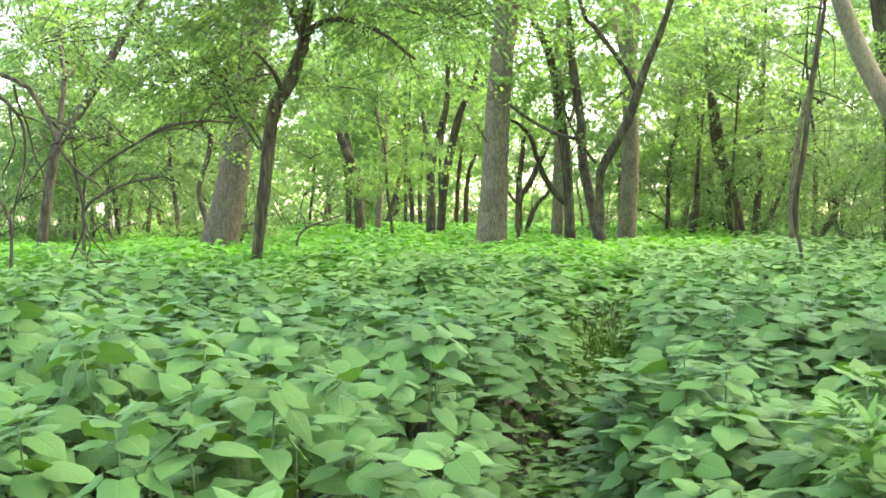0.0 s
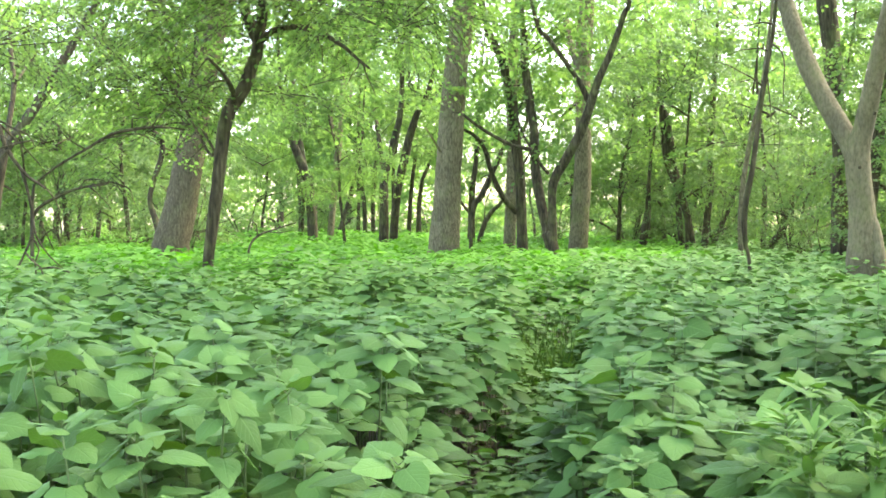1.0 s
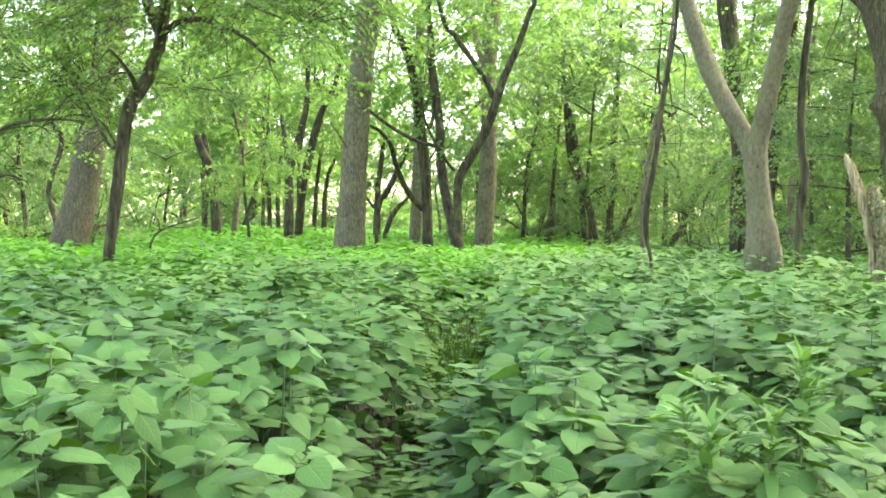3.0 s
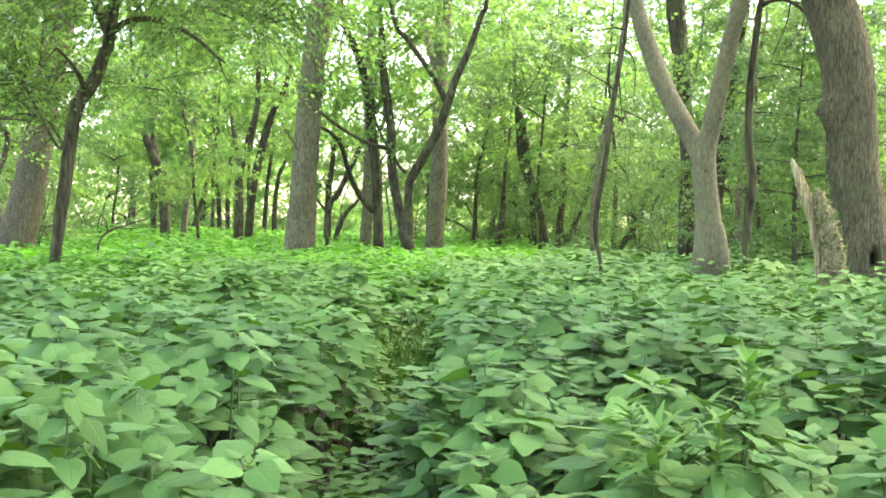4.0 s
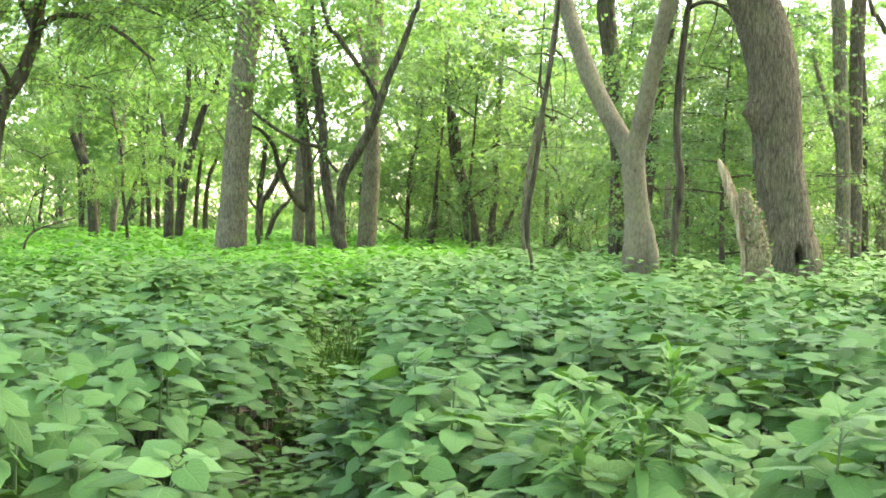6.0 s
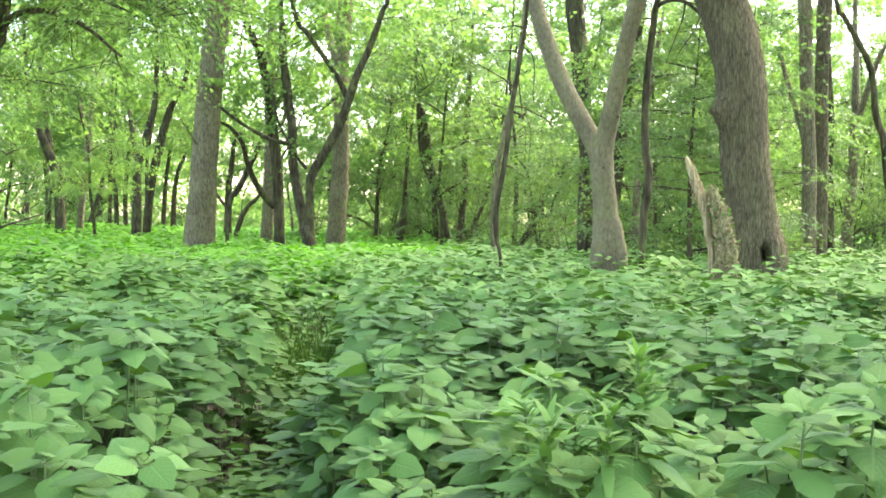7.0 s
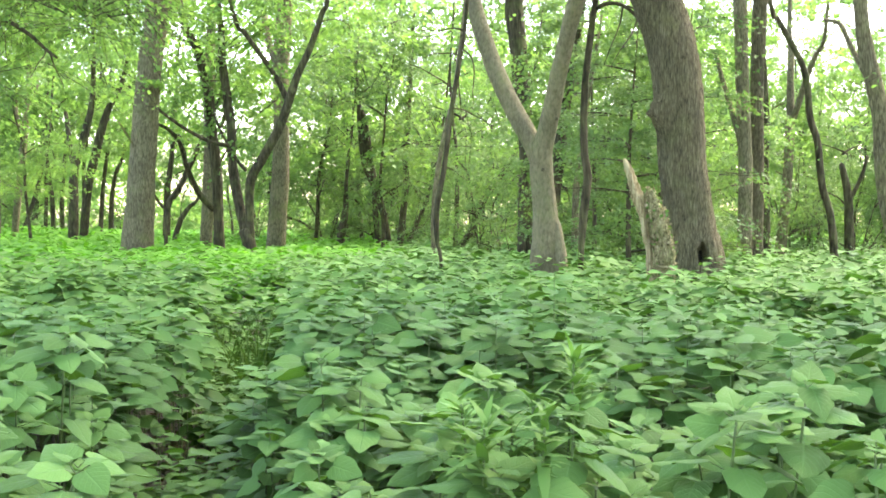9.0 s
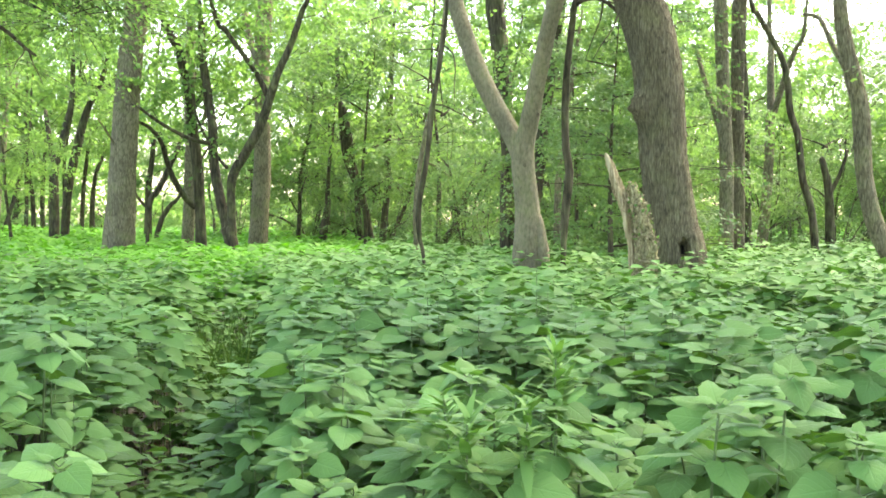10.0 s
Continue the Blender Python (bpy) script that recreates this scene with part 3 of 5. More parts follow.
tree("sapling", "thin grey trunk leaning behind a sapling", BARK_GREY,
     [(5.33, 19.91, -0.05, 0.057), (5.32, 19.91, 0.98, 0.051), (5.31, 19.91, 1.42, 0.047), (5.35, 19.9, 2.04, 0.042), (5.47, 19.87, 2.79, 0.038), (5.62, 19.83, 3.53, 0.03)], height=7, rough=0.05)
# both crown ellipsoids hang unseen overhead, added to shade the nettles
tree("sycamore_tree", "pale smooth-barked tree forked into two thick stems", BARK_PALE,
     [(5.24, 14.36, -0.05, 0.195), (5.25, 14.36, 0.9, 0.175), (5.26, 14.36, 1.1, 0.166), (5.26, 14.36, 1.32, 0.156), (5.25, 14.36, 1.55, 0.147), (5.22, 14.37, 1.84, 0.138), (5.2, 14.37, 2.1, 0.14), (5.21, 14.34, 2.28, 0.128), (5.24, 14.28, 2.45, 0.115), (5.26, 14.19, 2.68, 0.11), (5.28, 14.11, 2.93, 0.105), (5.3, 14.02, 3.17, 0.102), (5.33, 13.93, 3.44, 0.099), (5.36, 13.84, 3.7, 0.098), (5.4, 13.74, 3.96, 0.103), (5.44, 13.64, 4.31, 0.093)],
     [[(5.22, 14.37, 1.9, 0.1), (5.15, 14.41, 2.2, 0.12), (5.07, 14.54, 2.44, 0.119), (4.94, 14.7, 2.76, 0.115), (4.81, 14.87, 3.14, 0.111), (4.71, 15.02, 3.52, 0.107), (4.63, 15.16, 3.89, 0.103), (4.59, 15.3, 4.21, 0.101), (4.53, 15.43, 4.68, 0.092)],
      [(5.42, 14.24, -0.05, 0.11), (5.41, 14.25, 0.8, 0.096), (5.39, 14.27, 1.05, 0.086), (5.36, 14.29, 1.3, 0.07), (5.31, 14.33, 1.52, 0.035)]], flare=0.05, rough=0.045, height=13, limb_grow=13.0, crown=[(3.2, 16.0, 12.5, 3.5, 3.5, 2.0, 150), (7.0, 12.5, 12.5, 3.5, 3.5, 2.0, 150)])
tree("maple_tree", "dark brown trunk standing behind a forked tree", BARK_DARK,
     [(7.89, 22.76, -0.05, 0.179), (7.89, 22.76, 1, 0.16), (7.89, 22.75, 1.92, 0.156), (7.91, 22.75, 2.68, 0.156), (7.83, 22.78, 3.5, 0.153), (7.76, 22.8, 4.25, 0.16), (7.69, 22.82, 5.01, 0.168), (7.64, 22.84, 5.68, 0.175)], height=14, top=100, flare=0.2, rough=0.05)
tree("maple_tree", "dark leaning trunk half hidden by leaves", BARK_DARK,
     [(7.89, 21.7, -0.05, 0.139), (7.97, 21.67, 1.18, 0.124), (8.09, 21.62, 2.19, 0.117), (8.18, 21.59, 3.12, 0.113), (8.25, 21.56, 3.76, 0.11), (8.34, 21.53, 4.41, 0.102), (8.45, 21.49, 5.12, 0.088)], height=9, flare=0.1, rough=0.05, leaf=0.075, crown=[(8.6, 21.8, 4.2, 1.3, 1.2, 1.0, 140)])
tree("sapling", "slim dark sapling with an arched top", BARK_DARK,
     [(5.54, 13.93, -0.05, 0.037), (5.55, 13.92, 0.91, 0.033), (5.56, 13.92, 1.13, 0.04), (5.58, 13.91, 1.5, 0.052), (5.62, 13.9, 1.88, 0.052), (5.58, 13.91, 2.15, 0.047), (5.57, 13.92, 2.52, 0.045), (5.58, 13.91, 2.99, 0.043), (5.62, 13.89, 3.45, 0.04), (5.66, 13.88, 3.81, 0.038), (5.69, 13.87, 4.18, 0.033)],
     [[(5.68, 13.87, 3.86, 0.024), (5.74, 13.76, 3.91, 0.026), (5.85, 13.63, 3.91, 0.023), (5.95, 13.51, 3.83, 0.021), (6.02, 13.4, 3.71, 0.019)]], height=6, rough=0.07, twigs=5)
tree("sapling", "thin grey-brown sapling among leaves", BARK_GREY,
     [(8.05, 20.57, -0.05, 0.07), (8.05, 20.57, 1.18, 0.063), (8.06, 20.57, 1.88, 0.059), (8.11, 20.54, 2.42, 0.056), (8.2, 20.51, 3.24, 0.049)], height=5, rough=0.05)
tree("cottonwood_tree", "huge leaning trunk with deeply furrowed brown bark", BARK_BROWN,
     [(6.46, 12.75, -0.05, 0.359), (6.44, 12.76, 0.93, 0.32), (6.4, 12.78, 1.2, 0.293), (6.37, 12.79, 1.5, 0.269), (6.32, 12.82, 1.98, 0.26), (6.3, 12.83, 2.41, 0.266), (6.26, 12.84, 2.89, 0.271), (6.19, 12.88, 3.37, 0.275), (6.08, 12.93, 3.76, 0.266), (5.94, 12.99, 4.2, 0.248)],
     [[(6.67, 12.64, 0.86, 0.099), (6.67, 12.67, 0.99, 0.095), (6.65, 12.71, 1.12, 0.082), (6.61, 12.75, 1.29, 0.064), (6.57, 12.8, 1.46, 0.032)]], height=17, top=165, flare=0.22, rough=0.05, top_wide=1.6, hollow=(6.40, 12.32, 1.0, 0.07, 0.2, 0.13, 5.97, 12.8, 2.55, 0.2))
tree("maple_tree", "tall grey trunk standing close to another", BARK_GREY,
     [(10.66, 19.33, -0.05, 0.149), (10.67, 19.33, 0.92, 0.133), (10.67, 19.32, 1.7, 0.122), (10.67, 19.32, 2.38, 0.119), (10.63, 19.34, 3.2, 0.119), (10.6, 19.36, 4.08, 0.115), (10.58, 19.37, 4.83, 0.119), (10.56, 19.38, 5.44, 0.112)],
     [[(10.6, 19.36, 2.76, 0.063), (10.6, 19.53, 3.08, 0.056), (10.56, 19.72, 3.47, 0.05), (10.51, 19.92, 3.94, 0.043), (10.5, 20.09, 4.31, 0.036)]], height=16, top=120, flare=0.1, rough=0.04, top_wide=1.5, leaf=0.08, crown=[(9.9, 20.0, 4.6, 0.9, 0.8, 0.9, 60)])
tree("maple_tree", "tall brown trunk close behind another", BARK_BROWN,
     [(11.13, 19.76, -0.05, 0.137), (11.13, 19.75, 0.98, 0.122), (11.14, 19.75, 1.85, 0.115), (11.14, 19.75, 2.69, 0.111), (11.12, 19.76, 3.52, 0.115), (11.13, 19.76, 4.36, 0.122), (11.15, 19.74, 5.19, 0.129)], height=15, flare=0.1, rough=0.04)
tree("maple_tree", "dark distant trunk among leaves", BARK_DARK,
     [(13.46, 23.49, -0.05, 0.125), (13.45, 23.5, 0.96, 0.112), (13.43, 23.51, 1.79, 0.094), (13.42, 23.51, 2.62, 0.077), (13.44, 23.5, 3.62, 0.06)], height=8, rough=0.05)
tree("maple_tree", "pale grey trunk forking high into two", BARK_GREY,
     [(14.69, 25.09, -0.05, 0.145), (14.73, 25.07, 0.93, 0.129), (14.8, 25.03, 1.82, 0.115), (14.84, 25, 2.71, 0.111), (14.87, 24.99, 3.78, 0.106)],
     [[(14.88, 24.98, 3.74, 0.092), (14.95, 25.13, 4.51, 0.083), (15.04, 25.27, 5.24, 0.075), (15.09, 25.44, 6.08, 0.056)],
      [(14.89, 24.97, 3.6, 0.074), (14.95, 24.79, 4.03, 0.069), (15.05, 24.59, 4.67, 0.064), (15.14, 24.38, 5.13, 0.055), (15.21, 24.19, 5.45, 0.045)]], flare=0.1, rough=0.05, limb_grow=9.0)
tree("maple_tree", "dark sinuous trunk that bends over", BARK_DARK,
     [(12.5, 19.4, -0.05, 0.082), (12.46, 19.42, 0.97, 0.073), (12.4, 19.46, 1.57, 0.069), (12.3, 19.53, 1.99, 0.066), (12.25, 19.56, 2.42, 0.066), (12.21, 19.58, 2.84, 0.062), (12.1, 19.65, 3.26, 0.062), (12.06, 19.67, 3.75, 0.058), (11.98, 19.72, 4.18, 0.055), (11.8, 19.83, 4.6, 0.051), (11.6, 19.95, 5.03, 0.048), (11.49, 20.01, 5.32, 0.044)], height=8, rough=0.06, leaf=0.085, crown=[(11.3, 20.1, 6.6, 1.6, 1.4, 0.9, 70)])
tree("maple_tree", "bowed grey-brown trunk curving up from its foot", BARK_GREY,
     [(9.8, 13.37, -0.05, 0.135), (9.75, 13.41, 0.74, 0.121), (9.66, 13.48, 1, 0.115), (9.55, 13.55, 1.34, 0.11), (9.47, 13.61, 1.79, 0.105), (9.44, 13.63, 2.24, 0.11), (9.42, 13.64, 2.68, 0.113), (9.35, 13.69, 3.08, 0.11), (9.26, 13.75, 3.53, 0.1), (9.21, 13.78, 3.93, 0.089), (9.2, 13.79, 4.38, 0.084)],
     [[(9.33, 13.7, 3.08, 0.042), (9.31, 13.9, 3.33, 0.037), (9.27, 14.1, 3.63, 0.035), (9.24, 14.3, 3.94, 0.03), (9.16, 14.53, 4.02, 0.022)]], height=15, top=115, flare=0.15, rough=0.05, top_wide=1.6, leaf=0.065, crown=[(10.6, 13.6, 4.0, 1.0, 1.2, 1.2, 70)])
tree("sapling", "small dark forked tree", BARK_DARK,
     [(14.88, 22.62, -0.05, 0.115), (14.87, 22.63, 0.88, 0.103), (14.86, 22.63, 1.45, 0.094), (14.83, 22.65, 2.03, 0.086), (14.73, 22.72, 2.6, 0.06)],
     [[(14.86, 22.64, 1.86, 0.051), (15.03, 22.53, 2.27, 0.043), (15.15, 22.44, 2.76, 0.03)]], rough=0.05)
tree("maple_tree", "dark trunk leaning far over with thin limbs", BARK_DARK,
     [(-8.92, 26.62, -0.05, 0.13), (-8.86, 26.64, 0.94, 0.116), (-8.74, 26.68, 1.8, 0.111), (-8.64, 26.71, 2.48, 0.107), (-8.56, 26.74, 2.9, 0.107), (-8.24, 26.84, 3.41, 0.107), (-7.83, 26.96, 4.1, 0.107), (-7.47, 27.07, 4.79, 0.098), (-7.09, 27.17, 5.48, 0.089), (-6.78, 27.25, 6.09, 0.08), (-6.55, 27.31, 6.61, 0.062)],
     [[(-8.55, 26.74, 2.99, 0.062), (-8.53, 27.01, 3.69, 0.058), (-8.53, 27.27, 4.4, 0.054), (-8.67, 27.49, 5.21, 0.046), (-8.75, 27.73, 5.85, 0.037)],
      [(-8.36, 26.8, 4.34, 0.04), (-8.21, 27.11, 4.72, 0.031), (-8.08, 27.41, 5.1, 0.023)]], height=9, rough=0.05, twigs=6, crown=[(-7.0, 30.4, 6.8, 2.6, 1.6, 1.0, 90)])
tree("sapling", "low dark sapling with long arching limbs", BARK_DARK,
     [(-4.47, 15.03, -0.05, 0.024), (-4.46, 15.04, 1.25, 0.024), (-4.46, 15.05, 1.59, 0.02), (-4.44, 15.06, 1.8, 0.017)],
     [[(-4.44, 15.06, 1.8, 0.01), (-4.17, 15.07, 2.02, 0.014), (-3.83, 15.07, 2.22, 0.017), (-3.55, 15.08, 2.39, 0.02), (-3.28, 15.09, 2.46, 0.02), (-2.94, 15.09, 2.49, 0.017), (-2.66, 15.1, 2.46, 0.01)],
      [(-4.47, 15.04, 1.35, 0.02), (-4.39, 15.05, 1.52, 0.02), (-4.17, 15.06, 1.65, 0.02), (-4, 15.06, 1.73, 0.017), (-3.8, 15.06, 1.78, 0.014), (-3.54, 15.07, 1.83, 0.01)]], rough=0.05, twigs=8)
tree("sapling", "thin crooked dark brown tree", BARK_DARK,
     [(-5.81, 29.52, -0.05, 0.086), (-5.91, 29.5, 1.25, 0.077), (-6.08, 29.46, 2, 0.059), (-5.79, 29.52, 3.12, 0.065), (-6.05, 29.47, 3.59, 0.059), (-6.31, 29.41, 4.05, 0.047), (-6.57, 29.36, 4.6, 0.042), (-6.74, 29.32, 5.06, 0.042), (-7.04, 29.25, 5.52, 0.042), (-7.1, 29.23, 5.98, 0.038), (-7.2, 29.21, 6.34, 0.035)], height=7, rough=0.05, crown=[(-6.8, 29.8, 5.6, 1.6, 1.4, 1.6, 90)])
# top: a wide unseen crown, added to darken the nettles at the left
tree("maple_tree", "tree with long drooping half-dead limbs", BARK_DARK,
     [(-4.09, 10.34, -0.05, 0.061), (-4.08, 10.35, 1.37, 0.058), (-4.07, 10.36, 1.97, 0.054), (-4.06, 10.38, 2.59, 0.047), (-4, 10.39, 2.95, 0.04)],
     [[(-4.05, 10.38, 2.59, 0.021), (-3.82, 10.38, 2.56, 0.019), (-3.72, 10.38, 2.52, 0.019), (-3.49, 10.38, 2.41, 0.019), (-3.39, 10.38, 2.24, 0.019), (-3.31, 10.38, 2.1, 0.019), (-3.26, 10.37, 1.95, 0.016), (-3.13, 10.37, 1.76, 0.014), (-3.04, 10.37, 1.68, 0.012), (-2.95, 10.37, 1.62, 0.007)],
      [(-3.14, 10.37, 1.78, 0.012), (-3.07, 10.37, 1.54, 0.012), (-3.04, 10.36, 1.36, 0.012), (-3.05, 10.36, 1.22, 0.012), (-3.1, 10.35, 1.09, 0.009), (-3.19, 10.35, 0.9, 0.007)],
      [(-3.05, 10.36, 1.22, 0.009), (-2.99, 10.36, 1.11, 0.007), (-3.02, 10.35, 1.01, 0.007), (-3.01, 10.35, 0.89, 0.006)],
      [(-3.34, 10.38, 2.18, 0.009), (-3.21, 10.38, 2.11, 0.007), (-3.14, 10.38, 2.05, 0.006), (-3.12, 10.38, 1.95, 0.005)],
      [(-3.24, 10.38, 2.12, 0.007), (-3.08, 10.38, 2.05, 0.006), (-3.03, 10.38, 1.96, 0.005)],
      [(-3.91, 10.38, 2.39, 0.016), (-3.72, 10.38, 2.33, 0.014), (-3.64, 10.38, 2.25, 0.014), (-3.55, 10.37, 2.13, 0.012), (-3.52, 10.37, 1.97, 0.012), (-3.53, 10.37, 1.78, 0.009), (-3.56, 10.36, 1.64, 0.009), (-3.62, 10.35, 1.36, 0.007), (-3.62, 10.35, 1.17, 0.006)],
      [(-3.65, 10.38, 2.26, 0.012), (-3.63, 10.37, 2.08, 0.009), (-3.6, 10.37, 1.96, 0.007)],
      [(-3.87, 10.36, 1.6, 0.016), (-3.73, 10.36, 1.47, 0.016), (-3.66, 10.35, 1.34, 0.016), (-3.64, 10.35, 1.17, 0.014), (-3.65, 10.34, 0.89, 0.014)],
      [(-3.61, 10.38, 2.43, 0.012), (-3.58, 10.38, 2.29, 0.009), (-3.54, 10.38, 2.18, 0.007)]],
     height=13, top=460, top_wide=1.5, flare=0.2, rough=0.06, twigs=12, leaf=0.06, crown=[(-4.9, 14.6, 3.6, 1.4, 1.0, 0.5, 170)])
tree("slender_tree", "thin dark distant trunk between others", BARK_DARK,
     [(-3.24, 41.94, -0.05, 0.194), (-3.27, 41.93, 0.89, 0.174), (-3.32, 41.93, 1.95, 0.167), (-3.44, 41.92, 2.85, 0.16), (-3.68, 41.9, 3.49, 0.147), (-4.03, 41.87, 4.38, 0.107), (-4.21, 41.85, 4.89, 0.08)],
     [[(-3.48, 41.92, 2.98, 0.107), (-3.65, 42.15, 3.76, 0.101), (-3.8, 42.39, 4.81, 0.088), (-3.92, 42.63, 5.62, 0.068), (-4.07, 42.87, 6.82, 0.055)]], height=9, rough=0.05, leaf=0.13, crown=[(-3.9, 41.6, 5.5, 2.1, 1.8, 1.6, 70), (-3.6, 42.1, 7.7, 2.3, 2.0, 1.5, 70)])
tree("slender_tree", "pale slender distant trunk with thin limbs", BARK_GREY,
     [(-2.87, 43.97, -0.05, 0.141), (-2.83, 43.97, 0.74, 0.126), (-2.75, 43.98, 1.86, 0.119), (-2.65, 43.98, 2.94, 0.119), (-2.55, 43.99, 3.9, 0.119), (-2.45, 43.99, 5.12, 0.112), (-2.35, 44, 6.35, 0.098), (-2.48, 43.99, 7.42, 0.07)],
     [[(-2.59, 43.99, 4.03, 0.063), (-2.78, 44.22, 5, 0.056), (-2.86, 44.47, 5.97, 0.042)],
      [(-2.45, 43.99, 5.12, 0.063), (-2.15, 44.26, 5.7, 0.049), (-2.1, 44.51, 6.41, 0.035)]], height=9, rough=0.05, leaf=0.13, crown=[(-2.6, 44.7, 8.0, 2.1, 1.8, 1.6, 70), (-2.9, 43.5, 10.2, 2.3, 2.0, 1.5, 70)])
tree("slender_tree", "thin dark distant trunk between others", BARK_DARK,
     [(-2.97, 47.97, -0.05, 0.085), (-2.83, 47.98, 0.84, 0.076), (-2.53, 48, 1.76, 0.076), (-2.29, 48.01, 2.66, 0.069), (-2.09, 48.02, 3.41, 0.061), (-1.89, 48.03, 4.45, 0.053)], height=9, rough=0.05, leaf=0.13, crown=[(-1.7, 48.2, 5.0, 2.1, 1.8, 1.6, 70), (-2.5, 48.3, 7.2, 2.3, 2.0, 1.5, 70)])
tree("slender_tree", "thin dark distant trunk between others", BARK_DARK,
     [(-0.86, 40.06, -0.05, 0.185), (-0.85, 40.06, 0.93, 0.165), (-0.85, 40.06, 1.95, 0.153), (-0.83, 40.06, 2.95, 0.14), (-0.65, 40.06, 3.57, 0.127), (-0.45, 40.06, 4.33, 0.114), (-0.29, 40.06, 5.2, 0.089)],
     [[(-0.84, 40.06, 2.82, 0.089), (-0.96, 40.3, 3.71, 0.083), (-1.1, 40.55, 4.72, 0.064)]], height=9, rough=0.05, leaf=0.13, crown=[(0.3, 40.3, 5.8, 2.1, 1.8, 1.6, 70), (-0.2, 39.7, 8.0, 2.3, 2.0, 1.5, 70)])
tree("slender_tree", "thin dark distant trunk between others", BARK_DARK,
     [(-0.6, 41.06, -0.05, 0.161), (-0.56, 41.06, 0.92, 0.143), (-0.49, 41.06, 1.84, 0.143), (-0.4, 41.06, 2.61, 0.143), (-0.16, 41.07, 3.64, 0.143), (0.02, 41.07, 4.41, 0.13), (0.24, 41.07, 5.06, 0.104), (0.58, 41.06, 5.71, 0.078)], height=9, rough=0.05, leaf=0.13, crown=[(1.1, 41.1, 6.3, 2.1, 1.8, 1.6, 70), (0.2, 40.9, 8.5, 2.3, 2.0, 1.5, 70)])
tree("slender_tree", "thin dark distant trunk between others", BARK_DARK,
     [(-0.11, 52.07, -0.05, 0.111), (-0.09, 52.07, 0.83, 0.099), (-0.04, 52.07, 2, 0.091), (0.05, 52.07, 3.14, 0.083), (0.2, 52.07, 4.44, 0.066)], height=9, rough=0.05, leaf=0.13, crown=[(0.1, 51.6, 5.0, 2.1, 1.8, 1.6, 70), (0.8, 51.9, 7.2, 2.3, 2.0, 1.5, 70)])
tree("slender_tree", "thin dark distant trunk between others", BARK_DARK,
     [(0.33, 55.07, -0.05, 0.137), (0.34, 55.07, 0.8, 0.122), (0.36, 55.07, 2.22, 0.105), (0.53, 55.06, 3.42, 0.087), (0.86, 55.06, 4.29, 0.07)], height=9, rough=0.05, leaf=0.13, crown=[(0.3, 55.1, 4.9, 2.1, 1.8, 1.6, 70), (0.6, 55.8, 7.1, 2.3, 2.0, 1.5, 70)])
tree("slender_tree", "thin dark distant trunk between others", BARK_DARK,
     [(-1.74, 58.04, -0.05, 0.124), (-1.75, 58.04, 0.89, 0.111), (-1.77, 58.04, 2.24, 0.101), (-1.68, 58.04, 3.68, 0.083)], height=9, rough=0.05, leaf=0.13, crown=[(-1.4, 58.3, 4.3, 2.1, 1.8, 1.6, 70), (-0.6, 57.7, 7.0, 2.3, 2.0, 1.5, 70)])
tree("slender_tree", "thin dark distant trunk between others", BARK_DARK,
     [(-2.55, 60.01, -0.05, 0.107), (-2.54, 60.01, 0.96, 0.095), (-2.51, 60.01, 2.45, 0.086), (-2.56, 60.01, 3.93, 0.076)], height=9, rough=0.05, leaf=0.13, crown=[(-2.4, 60.6, 4.5, 2.1, 1.8, 1.6, 70), (-3.5, 59.6, 7.0, 2.3, 2.0, 1.5, 70)])
tree("slender_tree", "thin dark distant trunk between others", BARK_DARK,
     [(-4.86, 55.85, -0.05, 0.159), (-4.88, 55.85, 0.87, 0.142), (-4.92, 55.84, 2.51, 0.125), (-5.02, 55.83, 3.88, 0.107), (-5.23, 55.81, 5.24, 0.071)], height=9, rough=0.05, leaf=0.13, crown=[(-4.7, 55.5, 5.8, 2.1, 1.8, 1.6, 70), (-4.3, 55.8, 8.0, 2.3, 2.0, 1.5, 70)])
tree("slender_tree", "thin dark distant trunk between others", BARK_DARK,
     [(2.04, 42.05, -0.05, 0.15), (2.04, 42.05, 0.69, 0.134), (2.05, 42.05, 1.65, 0.12), (2.08, 42.05, 2.58, 0.107), (2.2, 42.04, 3.51, 0.08)],
     [[(2.08, 42.05, 1.65, 0.06), (1.67, 42.32, 2.19, 0.047), (1.41, 42.58, 2.74, 0.034)]], height=9, rough=0.05, leaf=0.13, crown=[(2.6, 42.2, 4.2, 2.1, 1.8, 1.6, 70), (3.0, 42.8, 7.0, 2.3, 2.0, 1.5, 70)])
tree("slender_tree", "thin dark distant trunk between others", BARK_DARK,
     [(2.11, 41.05, -0.05, 0.102), (2.23, 41.04, 0.7, 0.091), (2.45, 41.03, 1.44, 0.085), (2.75, 41.01, 1.89, 0.072), (3.01, 40.99, 2.15, 0.052)], height=6, rough=0.05, leaf=0.13, crown=[(3.7, 41.3, 4.2, 2.1, 1.8, 1.6, 70), (1.9, 40.5, 7.0, 2.3, 2.0, 1.5, 70)])
tree("slender_tree", "thin dark distant trunk between others", BARK_DARK,
     [(6.93, 37.47, -0.05, 0.149), (6.99, 37.46, 0.7, 0.133), (7.08, 37.44, 1.38, 0.121), (7.15, 37.43, 1.79, 0.097), (7.16, 37.43, 2.62, 0.06)], height=9, rough=0.05, leaf=0.13, crown=[(7.9, 38.2, 4.2, 2.1, 1.8, 1.6, 70), (6.0, 37.0, 7.0, 2.3, 2.0, 1.5, 70)])
